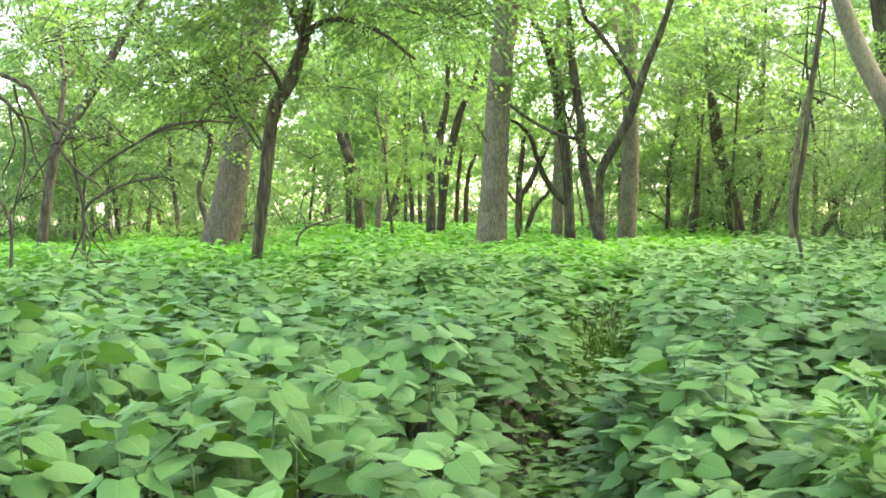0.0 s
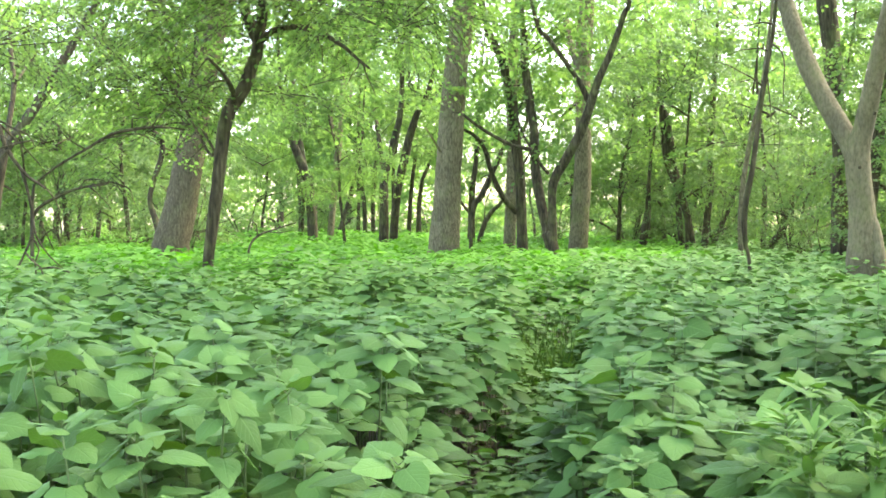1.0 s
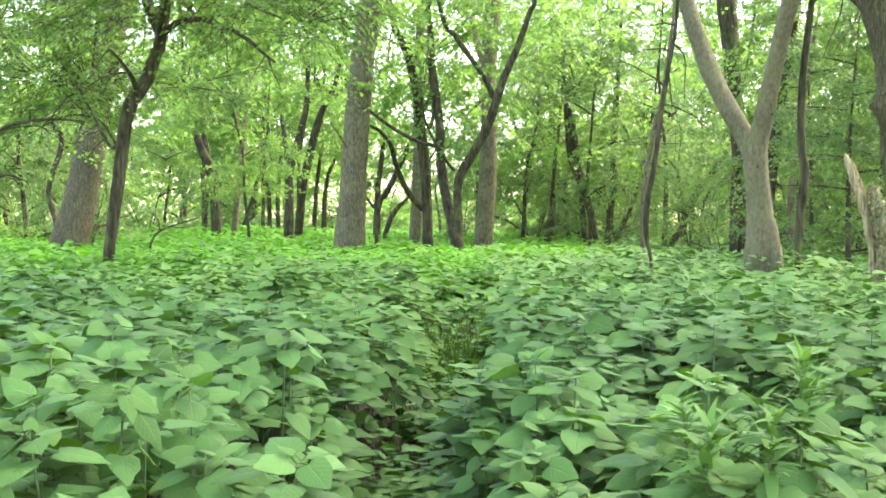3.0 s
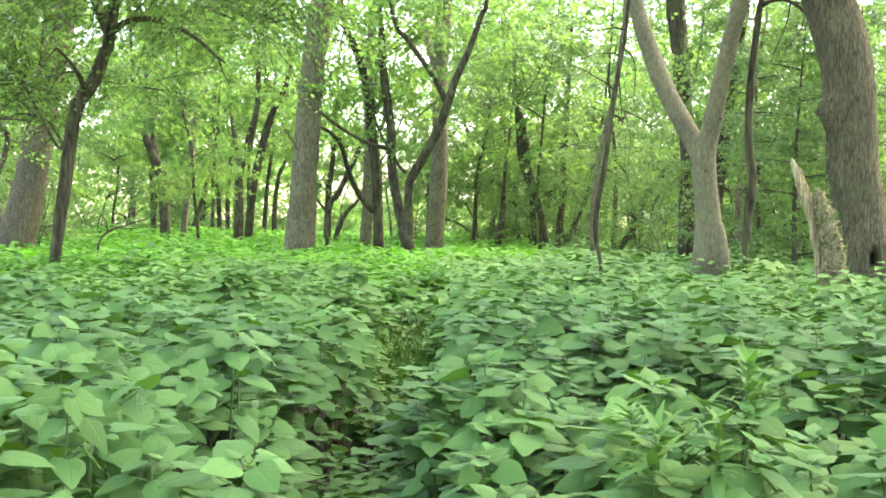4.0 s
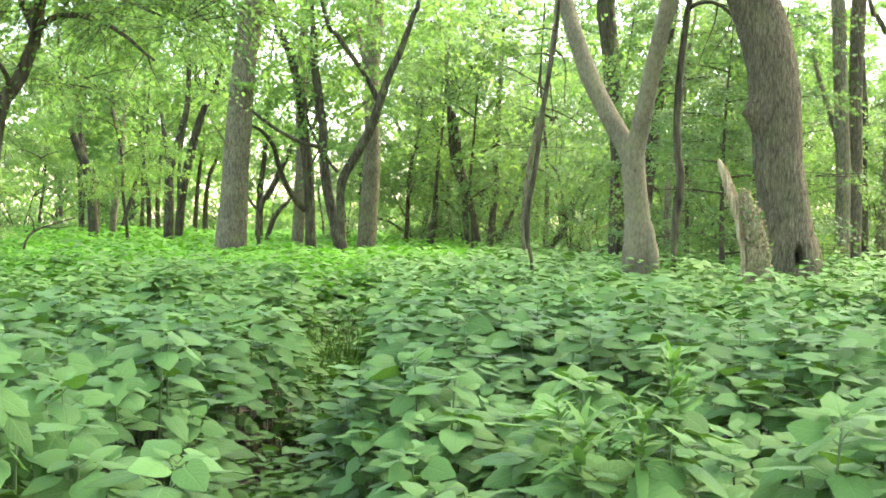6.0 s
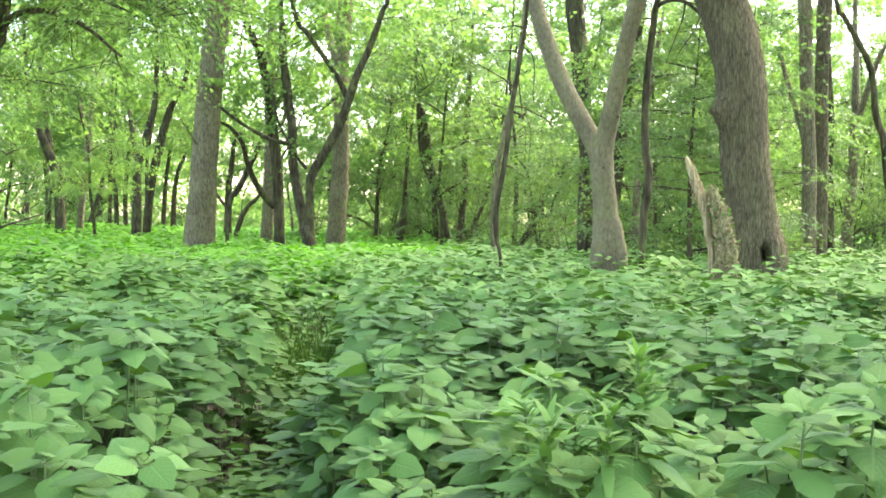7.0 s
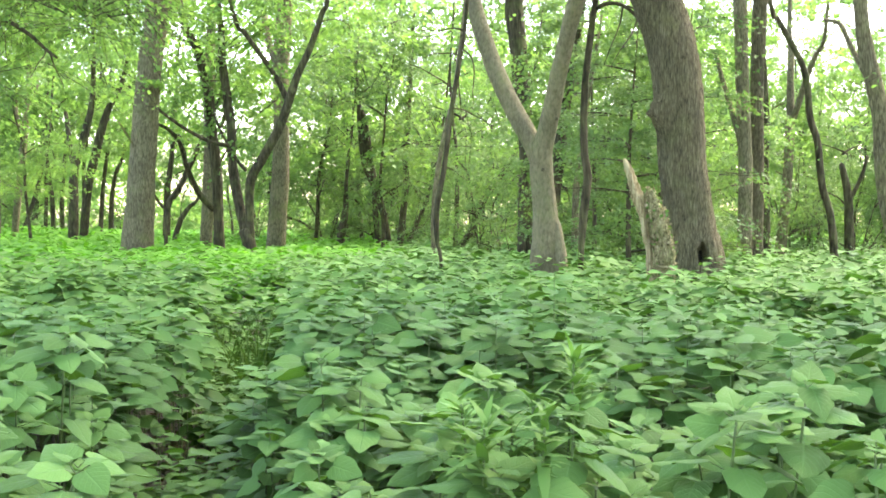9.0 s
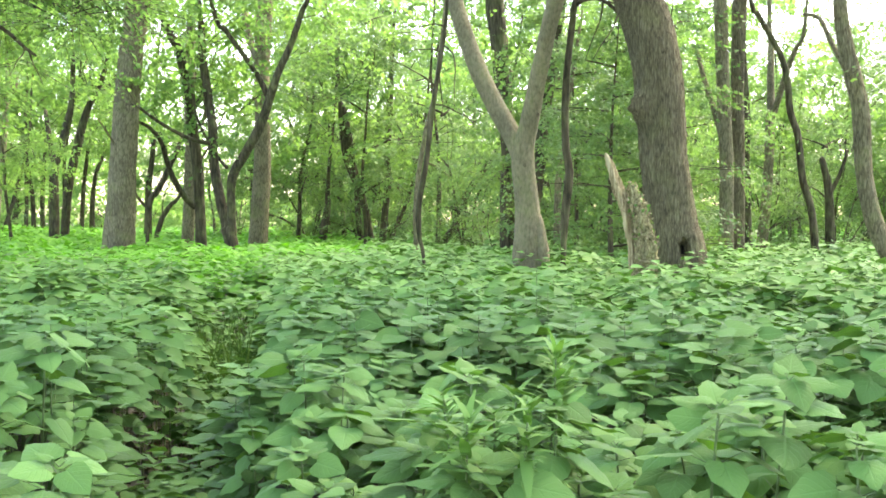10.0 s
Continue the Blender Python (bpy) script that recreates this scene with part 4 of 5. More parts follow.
tree("slender_tree", "thin dark distant trunk between others", BARK_DARK,
     [(8.17, 37.22, -0.05, 0.108), (8.13, 37.23, 0.77, 0.097), (8.05, 37.25, 1.43, 0.091), (8.01, 37.26, 2.13, 0.079), (7.89, 37.28, 2.96, 0.066), (7.73, 37.32, 3.78, 0.054)], height=9, rough=0.05, leaf=0.13, crown=[(7.2, 37.6, 4.4, 2.1, 1.8, 1.6, 70), (7.9, 37.5, 7.0, 2.3, 2.0, 1.5, 70)])
tree("dead_snag", "broken dark dead trunk draped with shreds", BARK_DARK,
     [(8.07, 35.2, -0.05, 0.103), (8, 35.21, 0.77, 0.092), (7.87, 35.24, 1.53, 0.103), (7.58, 35.3, 2.53, 0.126), (7.37, 35.35, 3.09, 0.16), (7.3, 35.36, 3.65, 0.172), (7.22, 35.38, 4.32, 0.149), (7.14, 35.4, 4.71, 0.08)], rough=0.25, crown=[(7.4, 35.0, 4.3, 0.9, 0.8, 0.8, 25)])
tree("slender_tree", "thin dark distant trunk between others", BARK_DARK,
     [(8.51, 36.12, -0.05, 0.119), (8.54, 36.11, 0.75, 0.106), (8.62, 36.09, 1.64, 0.1), (8.71, 36.07, 2.44, 0.1), (8.69, 36.08, 3.23, 0.094), (8.74, 36.06, 4.48, 0.094), (8.79, 36.05, 5.61, 0.076)], height=9, rough=0.05, leaf=0.13, crown=[(9.2, 36.4, 6.2, 2.1, 1.8, 1.6, 70), (8.2, 36.7, 8.4, 2.3, 2.0, 1.5, 70)])
tree("slender_tree", "thin dark distant trunk between others", BARK_DARK,
     [(8.38, 35.12, -0.05, 0.077), (8.54, 35.09, 0.74, 0.069), (8.79, 35.02, 1.4, 0.069), (8.98, 34.98, 1.84, 0.063), (9.12, 34.94, 2.28, 0.051)], height=6, rough=0.05, leaf=0.13, crown=[(9.3, 35.7, 4.2, 2.1, 1.8, 1.6, 70), (8.0, 35.4, 7.0, 2.3, 2.0, 1.5, 70)])
tree("slender_tree", "thin dark distant trunk between others", BARK_DARK,
     [(9.04, 31.85, -0.05, 0.076), (9.05, 31.85, 0.8, 0.068), (9.07, 31.84, 1.68, 0.063), (9.08, 31.84, 2.49, 0.058), (9.05, 31.85, 3.29, 0.042)], height=9, rough=0.05, leaf=0.13, crown=[(8.7, 31.9, 4.2, 2.1, 1.8, 1.6, 70), (8.8, 31.7, 7.0, 2.3, 2.0, 1.5, 70)])
tree("slender_tree", "thin dark distant trunk between others", BARK_DARK,
     [(8.83, 30.87, -0.05, 0.103), (8.95, 30.84, 0.8, 0.092), (9.16, 30.78, 1.09, 0.102), (9.31, 30.73, 1.57, 0.102), (9.53, 30.66, 2.1, 0.092), (9.88, 30.55, 2.57, 0.076), (10.18, 30.45, 3.09, 0.061), (10.33, 30.4, 3.47, 0.046)],
     [[(9.62, 30.64, 1.08, 0.012), (9.71, 30.61, 1.85, 0.031), (10.01, 30.51, 2.42, 0.025)]], height=9, rough=0.05, leaf=0.13, crown=[(9.9, 30.1, 4.2, 2.1, 1.8, 1.6, 70), (10.3, 30.6, 7.0, 2.3, 2.0, 1.5, 70)])
tree("slender_tree", "thin dark distant trunk between others", BARK_DARK,
     [(1.59, 33.04, -0.05, 0.059), (1.61, 33.04, 0.9, 0.052), (1.64, 33.04, 1.53, 0.063), (1.73, 33.04, 1.95, 0.073), (1.92, 33.03, 2.18, 0.084)], height=6, rough=0.05, leaf=0.13, crown=[(2.3, 33.2, 4.2, 2.1, 1.8, 1.6, 70), (3.0, 33.6, 7.0, 2.3, 2.0, 1.5, 70)])
tree("slender_tree", "thin dark distant trunk between others", BARK_DARK,
     [(18.93, 30.71, -0.05, 0.064), (18.91, 30.72, 0.79, 0.057), (18.88, 30.74, 1.51, 0.051), (18.84, 30.77, 2.28, 0.046)], height=6, rough=0.05, leaf=0.13, crown=[(19.1, 30.7, 4.2, 2.1, 1.8, 1.6, 70), (17.8, 30.4, 7.0, 2.3, 2.0, 1.5, 70)])
tree("slender_tree", "thin dark distant trunk between others", BARK_DARK,
     [(18.9, 27.15, -0.05, 0.117), (18.88, 27.17, 0.81, 0.105), (18.82, 27.2, 1.59, 0.094), (18.74, 27.26, 2.28, 0.073)], height=6, rough=0.05, leaf=0.13, crown=[(18.4, 27.1, 4.2, 2.1, 1.8, 1.6, 70), (19.7, 27.0, 7.0, 2.3, 2.0, 1.5, 70)])
tree("slender_tree", "thin dark distant trunk between others", BARK_DARK,
     [(-12.67, 43.26, -0.05, 0.096), (-12.68, 43.26, 0.99, 0.086), (-12.69, 43.25, 1.82, 0.079), (-12.6, 43.28, 2.78, 0.064)], height=9, rough=0.05, leaf=0.13, crown=[(-12.3, 43.8, 4.2, 2.1, 1.8, 1.6, 70), (-13.7, 42.8, 7.0, 2.3, 2.0, 1.5, 70)])
tree("slender_tree", "thin dark distant trunk between others", BARK_DARK,
     [(-13.65, 48.18, -0.05, 0.089), (-13.63, 48.19, 0.95, 0.079), (-13.56, 48.21, 2.18, 0.072), (-13.52, 48.22, 3.1, 0.056)], height=9, rough=0.05, leaf=0.13, crown=[(-12.9, 48.7, 4.2, 2.1, 1.8, 1.6, 70), (-13.0, 47.8, 7.0, 2.3, 2.0, 1.5, 70)])
tree("slender_tree", "thin dark distant trunk between others", BARK_DARK,
     [(-11.64, 46.65, -0.05, 0.103), (-11.6, 46.66, 1.02, 0.092), (-11.49, 46.69, 2.13, 0.084), (-11.53, 46.68, 3.17, 0.069), (-11.65, 46.65, 3.91, 0.053)], height=9, rough=0.05, leaf=0.13, crown=[(-12.4, 46.5, 4.5, 2.1, 1.8, 1.6, 70), (-11.4, 47.4, 7.0, 2.3, 2.0, 1.5, 70)])
tree("slender_tree", "thin dark distant trunk between others", BARK_DARK,
     [(-13.37, 50.34, -0.05, 0.093), (-13.32, 50.35, 0.96, 0.083), (-13.21, 50.38, 2.21, 0.074), (-13.01, 50.43, 3.33, 0.066)], height=9, rough=0.05, leaf=0.13, crown=[(-13.0, 50.6, 4.2, 2.1, 1.8, 1.6, 70), (-13.6, 50.1, 7.0, 2.3, 2.0, 1.5, 70)])
tree("slender_tree", "thin dark distant trunk between others", BARK_DARK,
     [(-12.62, 40.14, -0.05, 0.105), (-12.58, 40.15, 1.02, 0.093), (-12.52, 40.17, 2.05, 0.08), (-12.65, 40.13, 2.81, 0.067)], height=9, rough=0.05, leaf=0.13, crown=[(-11.9, 39.7, 4.2, 2.1, 1.8, 1.6, 70), (-13.1, 40.1, 7.0, 2.3, 2.0, 1.5, 70)])

# ---------------------------------------------------------------- understory and the wood behind


def bearing(degrees, far):
    return far * math.sin(radians(degrees)), far * math.cos(radians(degrees))


def young_tree(name, label, seedling, height, spread, low, twigs, leaf, stems=1, bark=BARK_DARK, mat=None):
    """A slender tree or bush with leaves from low down to its tip, at the origin."""
    r = np.random.RandomState(seedling)
    root = new(name)
    blobs = []
    for s in range(stems):
        x, y, lines = 0.0, 0.0, []
        a = r.rand() * 6.3
        lean = (0.12 if stems == 1 else 0.32) * (0.6 + r.rand())
        for i in range(7):
            t = i / 6
            lines.append((math.cos(a) * lean * height * t ** 1.3 + 0.03 * height * r.randn() * t, math.sin(a) * lean * height * t ** 1.3 + 0.03 * height * r.randn() * t, height * t * (0.9 if stems > 1 else 1) - 0.03, (0.0065 * height + 0.015) * (1.05 - t) / stems ** 0.4))
        v, f = tube(lines, 8, 0.3, 0.05, 0, seedling * 9 + s)
        part("trunk" if stems == 1 else "stem", mesh_of("trunk", v, f, bark), root)
        tip = lines[-1]
        levels = max(3, int((height - low) / 1.1 / (1 if stems == 1 else 1.6)))
        for i in range(levels):
            t = (i + 0.5) / levels
            z = low + (height - low) * t
            w = spread * (0.45 + 0.75 * math.sin(math.pi * min(0.97, t * 0.8 + 0.2)))
            b2 = r.rand() * 6.3
            off = w * 0.55
            cx, cy = tip[0] * z / height, tip[1] * z / height
            blobs.append((cx + off * math.cos(b2), cy + off * math.sin(b2), z + 0.3 * r.randn(), w * 0.75, w * 0.75, (height - low) / levels * 0.75, twigs / levels / stems))
            if w > 0.8:
                q = [(cx, cy, z - 0.35 * off, 0.03), (cx + 0.5 * off * math.cos(b2), cy + 0.5 * off * math.sin(b2), z - 0.05, 0.022), (cx + 1.3 * off * math.cos(b2), cy + 1.3 * off * math.sin(b2), z + 0.1, 0.01)]
                v, f = tube(q, 6, 0.4, 0.03, 0, seedling * 31 + i)
                part("branch", mesh_of("branch", v, f, bark), root)
    foliage("crown", seedling, blobs, leaf, 15, 0.55 if leaf < 0.12 else 0.95, root, mat=mat, flat=0.5, twig=False, slips=True)
    return tagged(root, label, "tree" if stems == 1 else "bush")


hedge = lambda q: young_tree("distant_bush", "distant bush with dense pale green leaves", 95 + q, 4.2 + 0.5 * q, 2.0, 0.3, 230, 0.16, stems=3)


def spread_out(kinds, places, group):
    """Copies of some kinds of tree at (bearing, distance, scale); the first use of a kind is the thing itself."""
    r = np.random.RandomState(len(places))
    used = set()
    for n_, (deg, far, size) in enumerate(places):
        k = n_ % len(kinds)
        x, y = bearing(deg, far)
        m = pose(x, y, 0, 0, 0, r.rand() * 360)
        ob = kinds[k]
        ob["group"] = group
        if k in used:
            ob = copy_thing(ob, m)
        used.add(k)
        ob.matrix_basis = m @ Matrix.Diagonal((size, size, size, 1))


bushes = [young_tree("leafy_bush", "leafy green understory bush with thin arching stems", 40 + q, 3.2 + 0.6 * q, 1.0 + 0.15 * q, 0.6, 560, 0.068, stems=4, mat=SHADED_LEAF) for q in range(3)]
spread_out(bushes, [(a + random.uniform(-0.6, 0.6), d, random.uniform(0.8, 1.2)) for a, d in (
    (-21, 36), (-18, 38), (-15.5, 36), (-13, 38), (-10, 35), (-8, 47), (-3, 52), (6.6, 46), (9.5, 44), (12, 43), (14, 39), (16.6, 31), (18.4, 29), (21.5, 27), (23.8, 27), (26, 28), (31, 31), (33.5, 29), (36.5, 31))], "understory bushes between the trunks")
# trees out of view, added to block sun and sky over the near nettles
tree("maple_tree", "unseen leafy tree added to shade the foreground", BARK_GREY, [(9.1, 7.2, -0.05, 0.3), (9.1, 7.2, 1.2, 0.26), (9.2, 7.0, 4.0, 0.24)], height=14, top=540, top_wide=1.5, flare=0.2)
for x, y in ((-3.5, -5.0), (4.5, -6.5)):
    tree("maple_tree", "unseen leafy tree added behind the view to dim the sky", BARK_GREY, [(x, y, -0.05, 0.3), (x, y, 1.2, 0.26), (x + 0.1, y + 0.1, 4.0, 0.24)], height=13, top=420, top_wide=1.5, flare=0.2)


def layered_tree(seedling, height, spread):
    """A young tree whose boughs lie out flat in tiers, each a fan of leaves."""
    r = np.random.RandomState(seedling)
    root = new("young_tree")
    line = [(0.12 * math.sin(t * 3 + seedling) * t, 0.1 * math.cos(t * 2) * t, height * t - 0.03, 0.05 * (1.06 - t)) for t in np.linspace(0, 1, 7)]
    v, f = tube(line, 8, 0.25, 0.05, 0, seedling)
    part("trunk", mesh_of("trunk", v, f, BARK_DARK), root)
    blobs = []
    for q in range(17):
        t = 0.2 + 0.78 * q / 16
        a, s = q * 2.4 + 0.5 * r.randn(), spread * (1.15 - 0.75 * t) * r.uniform(0.75, 1.15)
        x, y, z = 0.12 * math.sin(t * 3 + seedling) * t, 0.1 * math.cos(t * 2) * t, height * t
        pts = [(x + s * k * math.cos(a), y + s * k * math.sin(a), z + 0.18 * s * k - 0.14 * s * k * k, 0.016 * (1.1 - k)) for k in (0.0, 0.35, 0.7, 1.0)]
        v, f = tube(pts, 6, 0.3, 0.04, 0, seedling * 40 + q)
        part("branch", mesh_of("branch", v, f, BARK_DARK), root)
        blobs.append((x + 0.7 * s * math.cos(a), y + 0.7 * s * math.sin(a), z + 0.04 * s, 0.55 * s, 0.55 * s, 0.05, 50))
    foliage("crown", seedling, blobs, 0.06, 14, 0.55, root, mat=SHADED_LEAF, flat=0.35, droop=0.2, twig=False)
    return tagged(root, "young tree with flat tiers of fresh green leaves", "tree")


spread_out([layered_tree(130 + q, 4.6 + 0.7 * q, 1.9) for q in range(2)], [(23.9, 19.0, 1.0), (22.2, 22.5, 1.0), (25.2, 24.0, 1.0), (21.6, 27.5, 1.0)], "tiered young trees behind the large trunks")
# odd kinds wear the leaf colour darkened for shade
young = [young_tree("young_tree", "slender young tree with layered bright green leaves", 60 + q, 6.5 + q, 1.6 + 0.2 * q, 1.9, 1120, 0.085, mat=SHADED_LEAF if q % 2 else None) for q in range(4)]
spread_out(young, [(a + random.uniform(-0.9, 0.9), random.uniform(34, 50), random.uniform(0.8, 1.2)) for a in list(np.arange(-24, -9, 2.9)) + list(np.arange(8, 41, 2.9))] + [(25.0, 27, 0.85), (-12.5, 37, 1.0), (-17, 36, 1.0), (12.5, 35, 1.0), (9.4, 42, 1.1), (11.6, 46, 1.2), (29.3, 33, 0.75), (31.4, 37, 0.68), (33.4, 33, 0.62), (35.5, 35, 0.7), (37.6, 31, 0.75)], "young trees behind the large trunks")
open_young = [young_tree("young_tree", "young tree leafless below, with a bright green crown", 70 + q, 9.5 + q, 2.1, 3.6, 1500, 0.1) for q in range(2)]
spread_out(open_young, [(a + random.uniform(-0.7, 0.7), random.uniform(46, 62), random.uniform(0.9, 1.25)) for a in (-9.6, -7.4, -5.1, -2.6, -0.4, 1.8, 6.2)] + [(-2.9, 34, 0.62)], "young trees in the open wood")
far_kinds = [young_tree("distant_tree", "distant tree with dense yellow-green foliage", 80 + q, 15.0 + q, 3.3, 1.2, 610, 0.218) for q in range(4)]
spread_out([hedge(q) for q in range(3)], [(a + random.uniform(-0.7, 0.7), random.uniform(98, 125) if -11 < a < 9 else random.uniform(62, 100), random.uniform(1.7, 2.2) * (0.45 if 1.8 < a < 5.6 else 1) if -11 < a < 9 else random.uniform(0.9, 1.6)) for a in np.arange(-27, 44, 2.0)], "distant bushes at the edge of the wood")
# bearings from 95 and the last four: unseen trees added to block light
spread_out(far_kinds, [(a + random.uniform(-0.8, 0.8), random.uniform(88, 112) if -11 < a < 9 else random.uniform(56, 84), random.uniform(0.75, 1.1) * (0.72 if 9.5 < a < 12.6 else 0.55 if 2.5 < a < 8.5 else 0.55 if 31 < a < 35.5 else 1.4 if -11 < a < 9 else 1)) for a in np.arange(-29, 46, 2.3)] + [(a, random.uniform(24, 36), 1.0) for a in np.arange(95, 325, 75)] + [(9.6, 64, 0.85), (11.2, 68, 0.82), (12.6, 62, 0.85), (13.9, 64, 0.95), (15.4, 60, 0.95), (17.0, 64, 1.0), (25.4, 56, 0.85), (27.4, 50, 0.68), (29.4, 55, 0.62), (31.6, 52, 0.42), (34.0, 57, 0.44), (36.6, 50, 0.6), (-4.4, 74, 0.86), (-2.9, 80, 0.95)] + [(44, 30, 1.0), (49, 22, 0.9), (56, 30, 1.0), (47, 42, 1.0)], "distant trees of the wood")

# the far wood that closes the view: clumps of leaves in a belt, lower where the sky stands open
r = np.random.RandomState(77)
n_ = 2400
deg = r.uniform(-31, 48, n_)
far = r.uniform(112, 150, n_)
tall = np.where(((deg > 2.5) & (deg < 12.6)) | ((deg > 30.5) & (deg < 36)), 6.0, 10.5) + 2.5 * np.sin(deg * 1.9) + 1.5 * np.sin(deg * 4.7 + 1)
tall = np.where((deg > 2.2) & (deg < 5.4), 3.2, tall)
clump = np.stack([far * np.sin(np.radians(deg)), far * np.cos(np.radians(deg)), tall * r.rand(n_) ** 0.85 + 0.3], -1)
which = np.repeat(np.arange(n_), 26)
out = unit(r.randn(len(which), 3)) * (1, 1, 0.55)
v, f, _ = strew(SLIP_V, SLIP_F, clump[which] + out * r.uniform(0.5, 1.9, (len(which), 1)), r.randn(len(which), 3) + (0, 0, -0.5), unit(out) + (0, 0, 0.6) + 0.45 * r.randn(len(which), 3), r.uniform(0.4, 0.75, len(which)))
tagged(new("far_wood", mesh_of("far_wood", v, f, TREELEAF, smooth=False)), "distant belt of bright green woodland", "woodland", kind="stuff")

# ---------------------------------------------------------------- nettles


def trail(x, y):
    """How far a place lies from the middle of the trodden trail, in metres."""
    return np.abs(x - (0.2 + (y - 3.3) * 0.15 + 0.07 * np.sin(y * 1.1) + 0.1 * np.clip((4.6 - y) / 1.5, 0, 1)))


def sward(x, y):
    """The height of the nettles at a place: a rolling sheet with mounds, low along the trail."""
    h = 0.80 + 0.06 * np.sin(x * 1.9 + 0.7 * y) + 0.05 * np.sin(y * 1.35 - 0.8 * x + 1) + 0.03 * np.sin(x * 3.7 + y * 2.9) + 0.1 * np.sin(x * 7.3 + 2 * np.sin(y * 2.1)) * np.sin(y * 6.1 + 2 * np.sin(x * 1.7)) * np.clip((20 - y) / 6, 0, 1)
    h = h + 0.10 * np.exp(-((x + 3.5) ** 2 / 30 + (y - 45) ** 2 / 60)) * 3
    h = h - 0.11 * np.clip((y - 14) / 8, 0, 1) - 0.075 * np.clip((x - 1.5) / 2, 0, 1) * np.clip((y - 7.5) / 3, 0, 1) * np.clip((17 - y) / 3, 0, 1)
    wide = 0.21 + 0.05 * np.sin(y * 2.3) + 0.04 * np.sin(y * 5.1 + 1) - 0.07 * np.clip(4.5 - y, 0, 1)
    gap = np.clip((trail(x, y) - wide) / 0.22, 0, 1)
    gap = np.maximum(gap, np.clip((y - 9.5) / 4.0, 0, 1))
    gap = np.where(y < 0.5, 1.0, gap)
    low = 1 - 0.42 * np.exp(-((x - 0.92) ** 2 + (y - 2.45) ** 2) / 0.07)  # a thin place where the weeds stand
    return h * (0.27 + 0.73 * gap) * low


leaf_meshes, fresh_meshes = [], []
for q in range(5):
    lv, lf, luv = leaf_sheet(0.86 + 0.06 * (q % 3), 6, 0.04 + 0.05 * q, 0.12 + 0.05 * ((q * 2) % 4), q, half=2)
    leaf_meshes.append((mesh_of("leaf", lv, lf, NETTLE, luv), lv, lf, luv))
    fresh_meshes.append((mesh_of("leaf", lv, lf, WEED, luv), lv, lf, luv))

# tiers of a nettle from the top down: drop, leaf length, leaves, stalk length, rise in degrees
TIERS = [(0.0, 0.042, 2, 0.012, 22), (0.015, 0.078, 4, 0.026, 4), (0.055, 0.1, 4, 0.048, -6), (0.13, 0.108, 4, 0.056, -12), (0.24, 0.102, 2, 0.055, -16), (0.38, 0.095, 1, 0.05, -18)]


def nettle_kind(seedling, tall, fresh=False):
    """One nettle: a stem with leaves on long stalks in tiers, spread out like parasols, and a tuft of small ones."""
    r = np.random.RandomState(seedling)
    root = new("nettle_plant")
    bend = r.randn(2) * 0.04
    line = [(bend[0] * t * t, bend[1] * t * t, tall * t - 0.02, 0.0042 * (1.1 - 0.6 * t)) for t in np.linspace(0, 1, 5)]
    stalks, leaves = [tube(line, 6, 0.12, 0.02, 0, seedling)], []
    a0 = r.rand() * 6.3
    for i, (drop, size, k, stalk, rise) in enumerate(TIERS):
        t = 1 - drop / tall
        for j in range(k):
            a = a0 + i * 0.8 + j * 2 * math.pi / k + 0.22 * r.randn()
            s = size * (0.78 + 0.4 * r.rand())
            reach = stalk * (0.7 + 0.6 * r.rand())
            foot = Vector((bend[0] * t * t, bend[1] * t * t, tall * t))
            at = foot + Vector((math.cos(a) * reach, math.sin(a) * reach, 0.012 + 0.25 * reach))
            stalks.append(prongs(np.array([[foot, at]]), 0.0016))
            m = Matrix.Translation(at) @ Matrix.Rotation(a - math.pi / 2, 4, "Z") @ Matrix.Rotation(radians(rise + 11 * r.randn()), 4, "X") @ Matrix.Rotation(radians(14 * r.randn()), 4, "Y") @ Matrix.Diagonal((s, s, s, 1))
            leaves.append(((fresh_meshes if fresh and i < 2 else leaf_meshes)[r.randint(5)][0], m))
    part("stem", mesh_of("stem", *join(stalks), STEM), root)
    for me, m in leaves:
        part("leaf", me, root, m=m)
    return tagged(root, "green nettle with a tuft of fresh yellow-green top leaves" if fresh else "knee-high green nettle with broad pointed leaves", "nettle", "nettles in the foreground")


r = np.random.RandomState(11)
kinds = [nettle_kind(200 + q, 0.8, q in (4, 9)) for q in range(11)]
spots = []
for _ in range(30000):
    x, y = r.uniform(-1.9, 3.4), r.uniform(1.5, 4.7)
    if len(spots) >= 260:
        break
    far = math.hypot(x - 0.07, y - 0.05)
    if not (2.15 < far < 4.45 and -22.5 < math.degrees(math.atan2(x, y)) < 38):
        continue
    if min((math.hypot(x - a, y - b_) for a, b_, _ in spots), default=9) < 0.142:
        continue
    spots.append((x, y, far))
for q, (x, y, far) in enumerate(spots):
    h = float(sward(np.array(x), np.array(y))) * (0.8 + 0.34 * r.rand()) / 0.8 * (0.82 + 0.18 * min(1, max(0, (far - 2.2) / 0.8)))
    wide = (0.55 + 0.45 * min(1, h) + 0.1 * r.randn()) * (1.14 if x > 0.9 else 1.0)
    m = pose(x, y, 0) @ pose(0, 0, 0, 10 + 4 * r.randn(), 4 * r.randn()) @ pose(0, 0, 0, 0, 0, r.rand() * 360)
    ob = kinds[q] if q < len(kinds) else copy_thing(kinds[q % len(kinds)], m)
    ob.matrix_basis = m @ Matrix.Diagonal((wide, wide, h, 1))


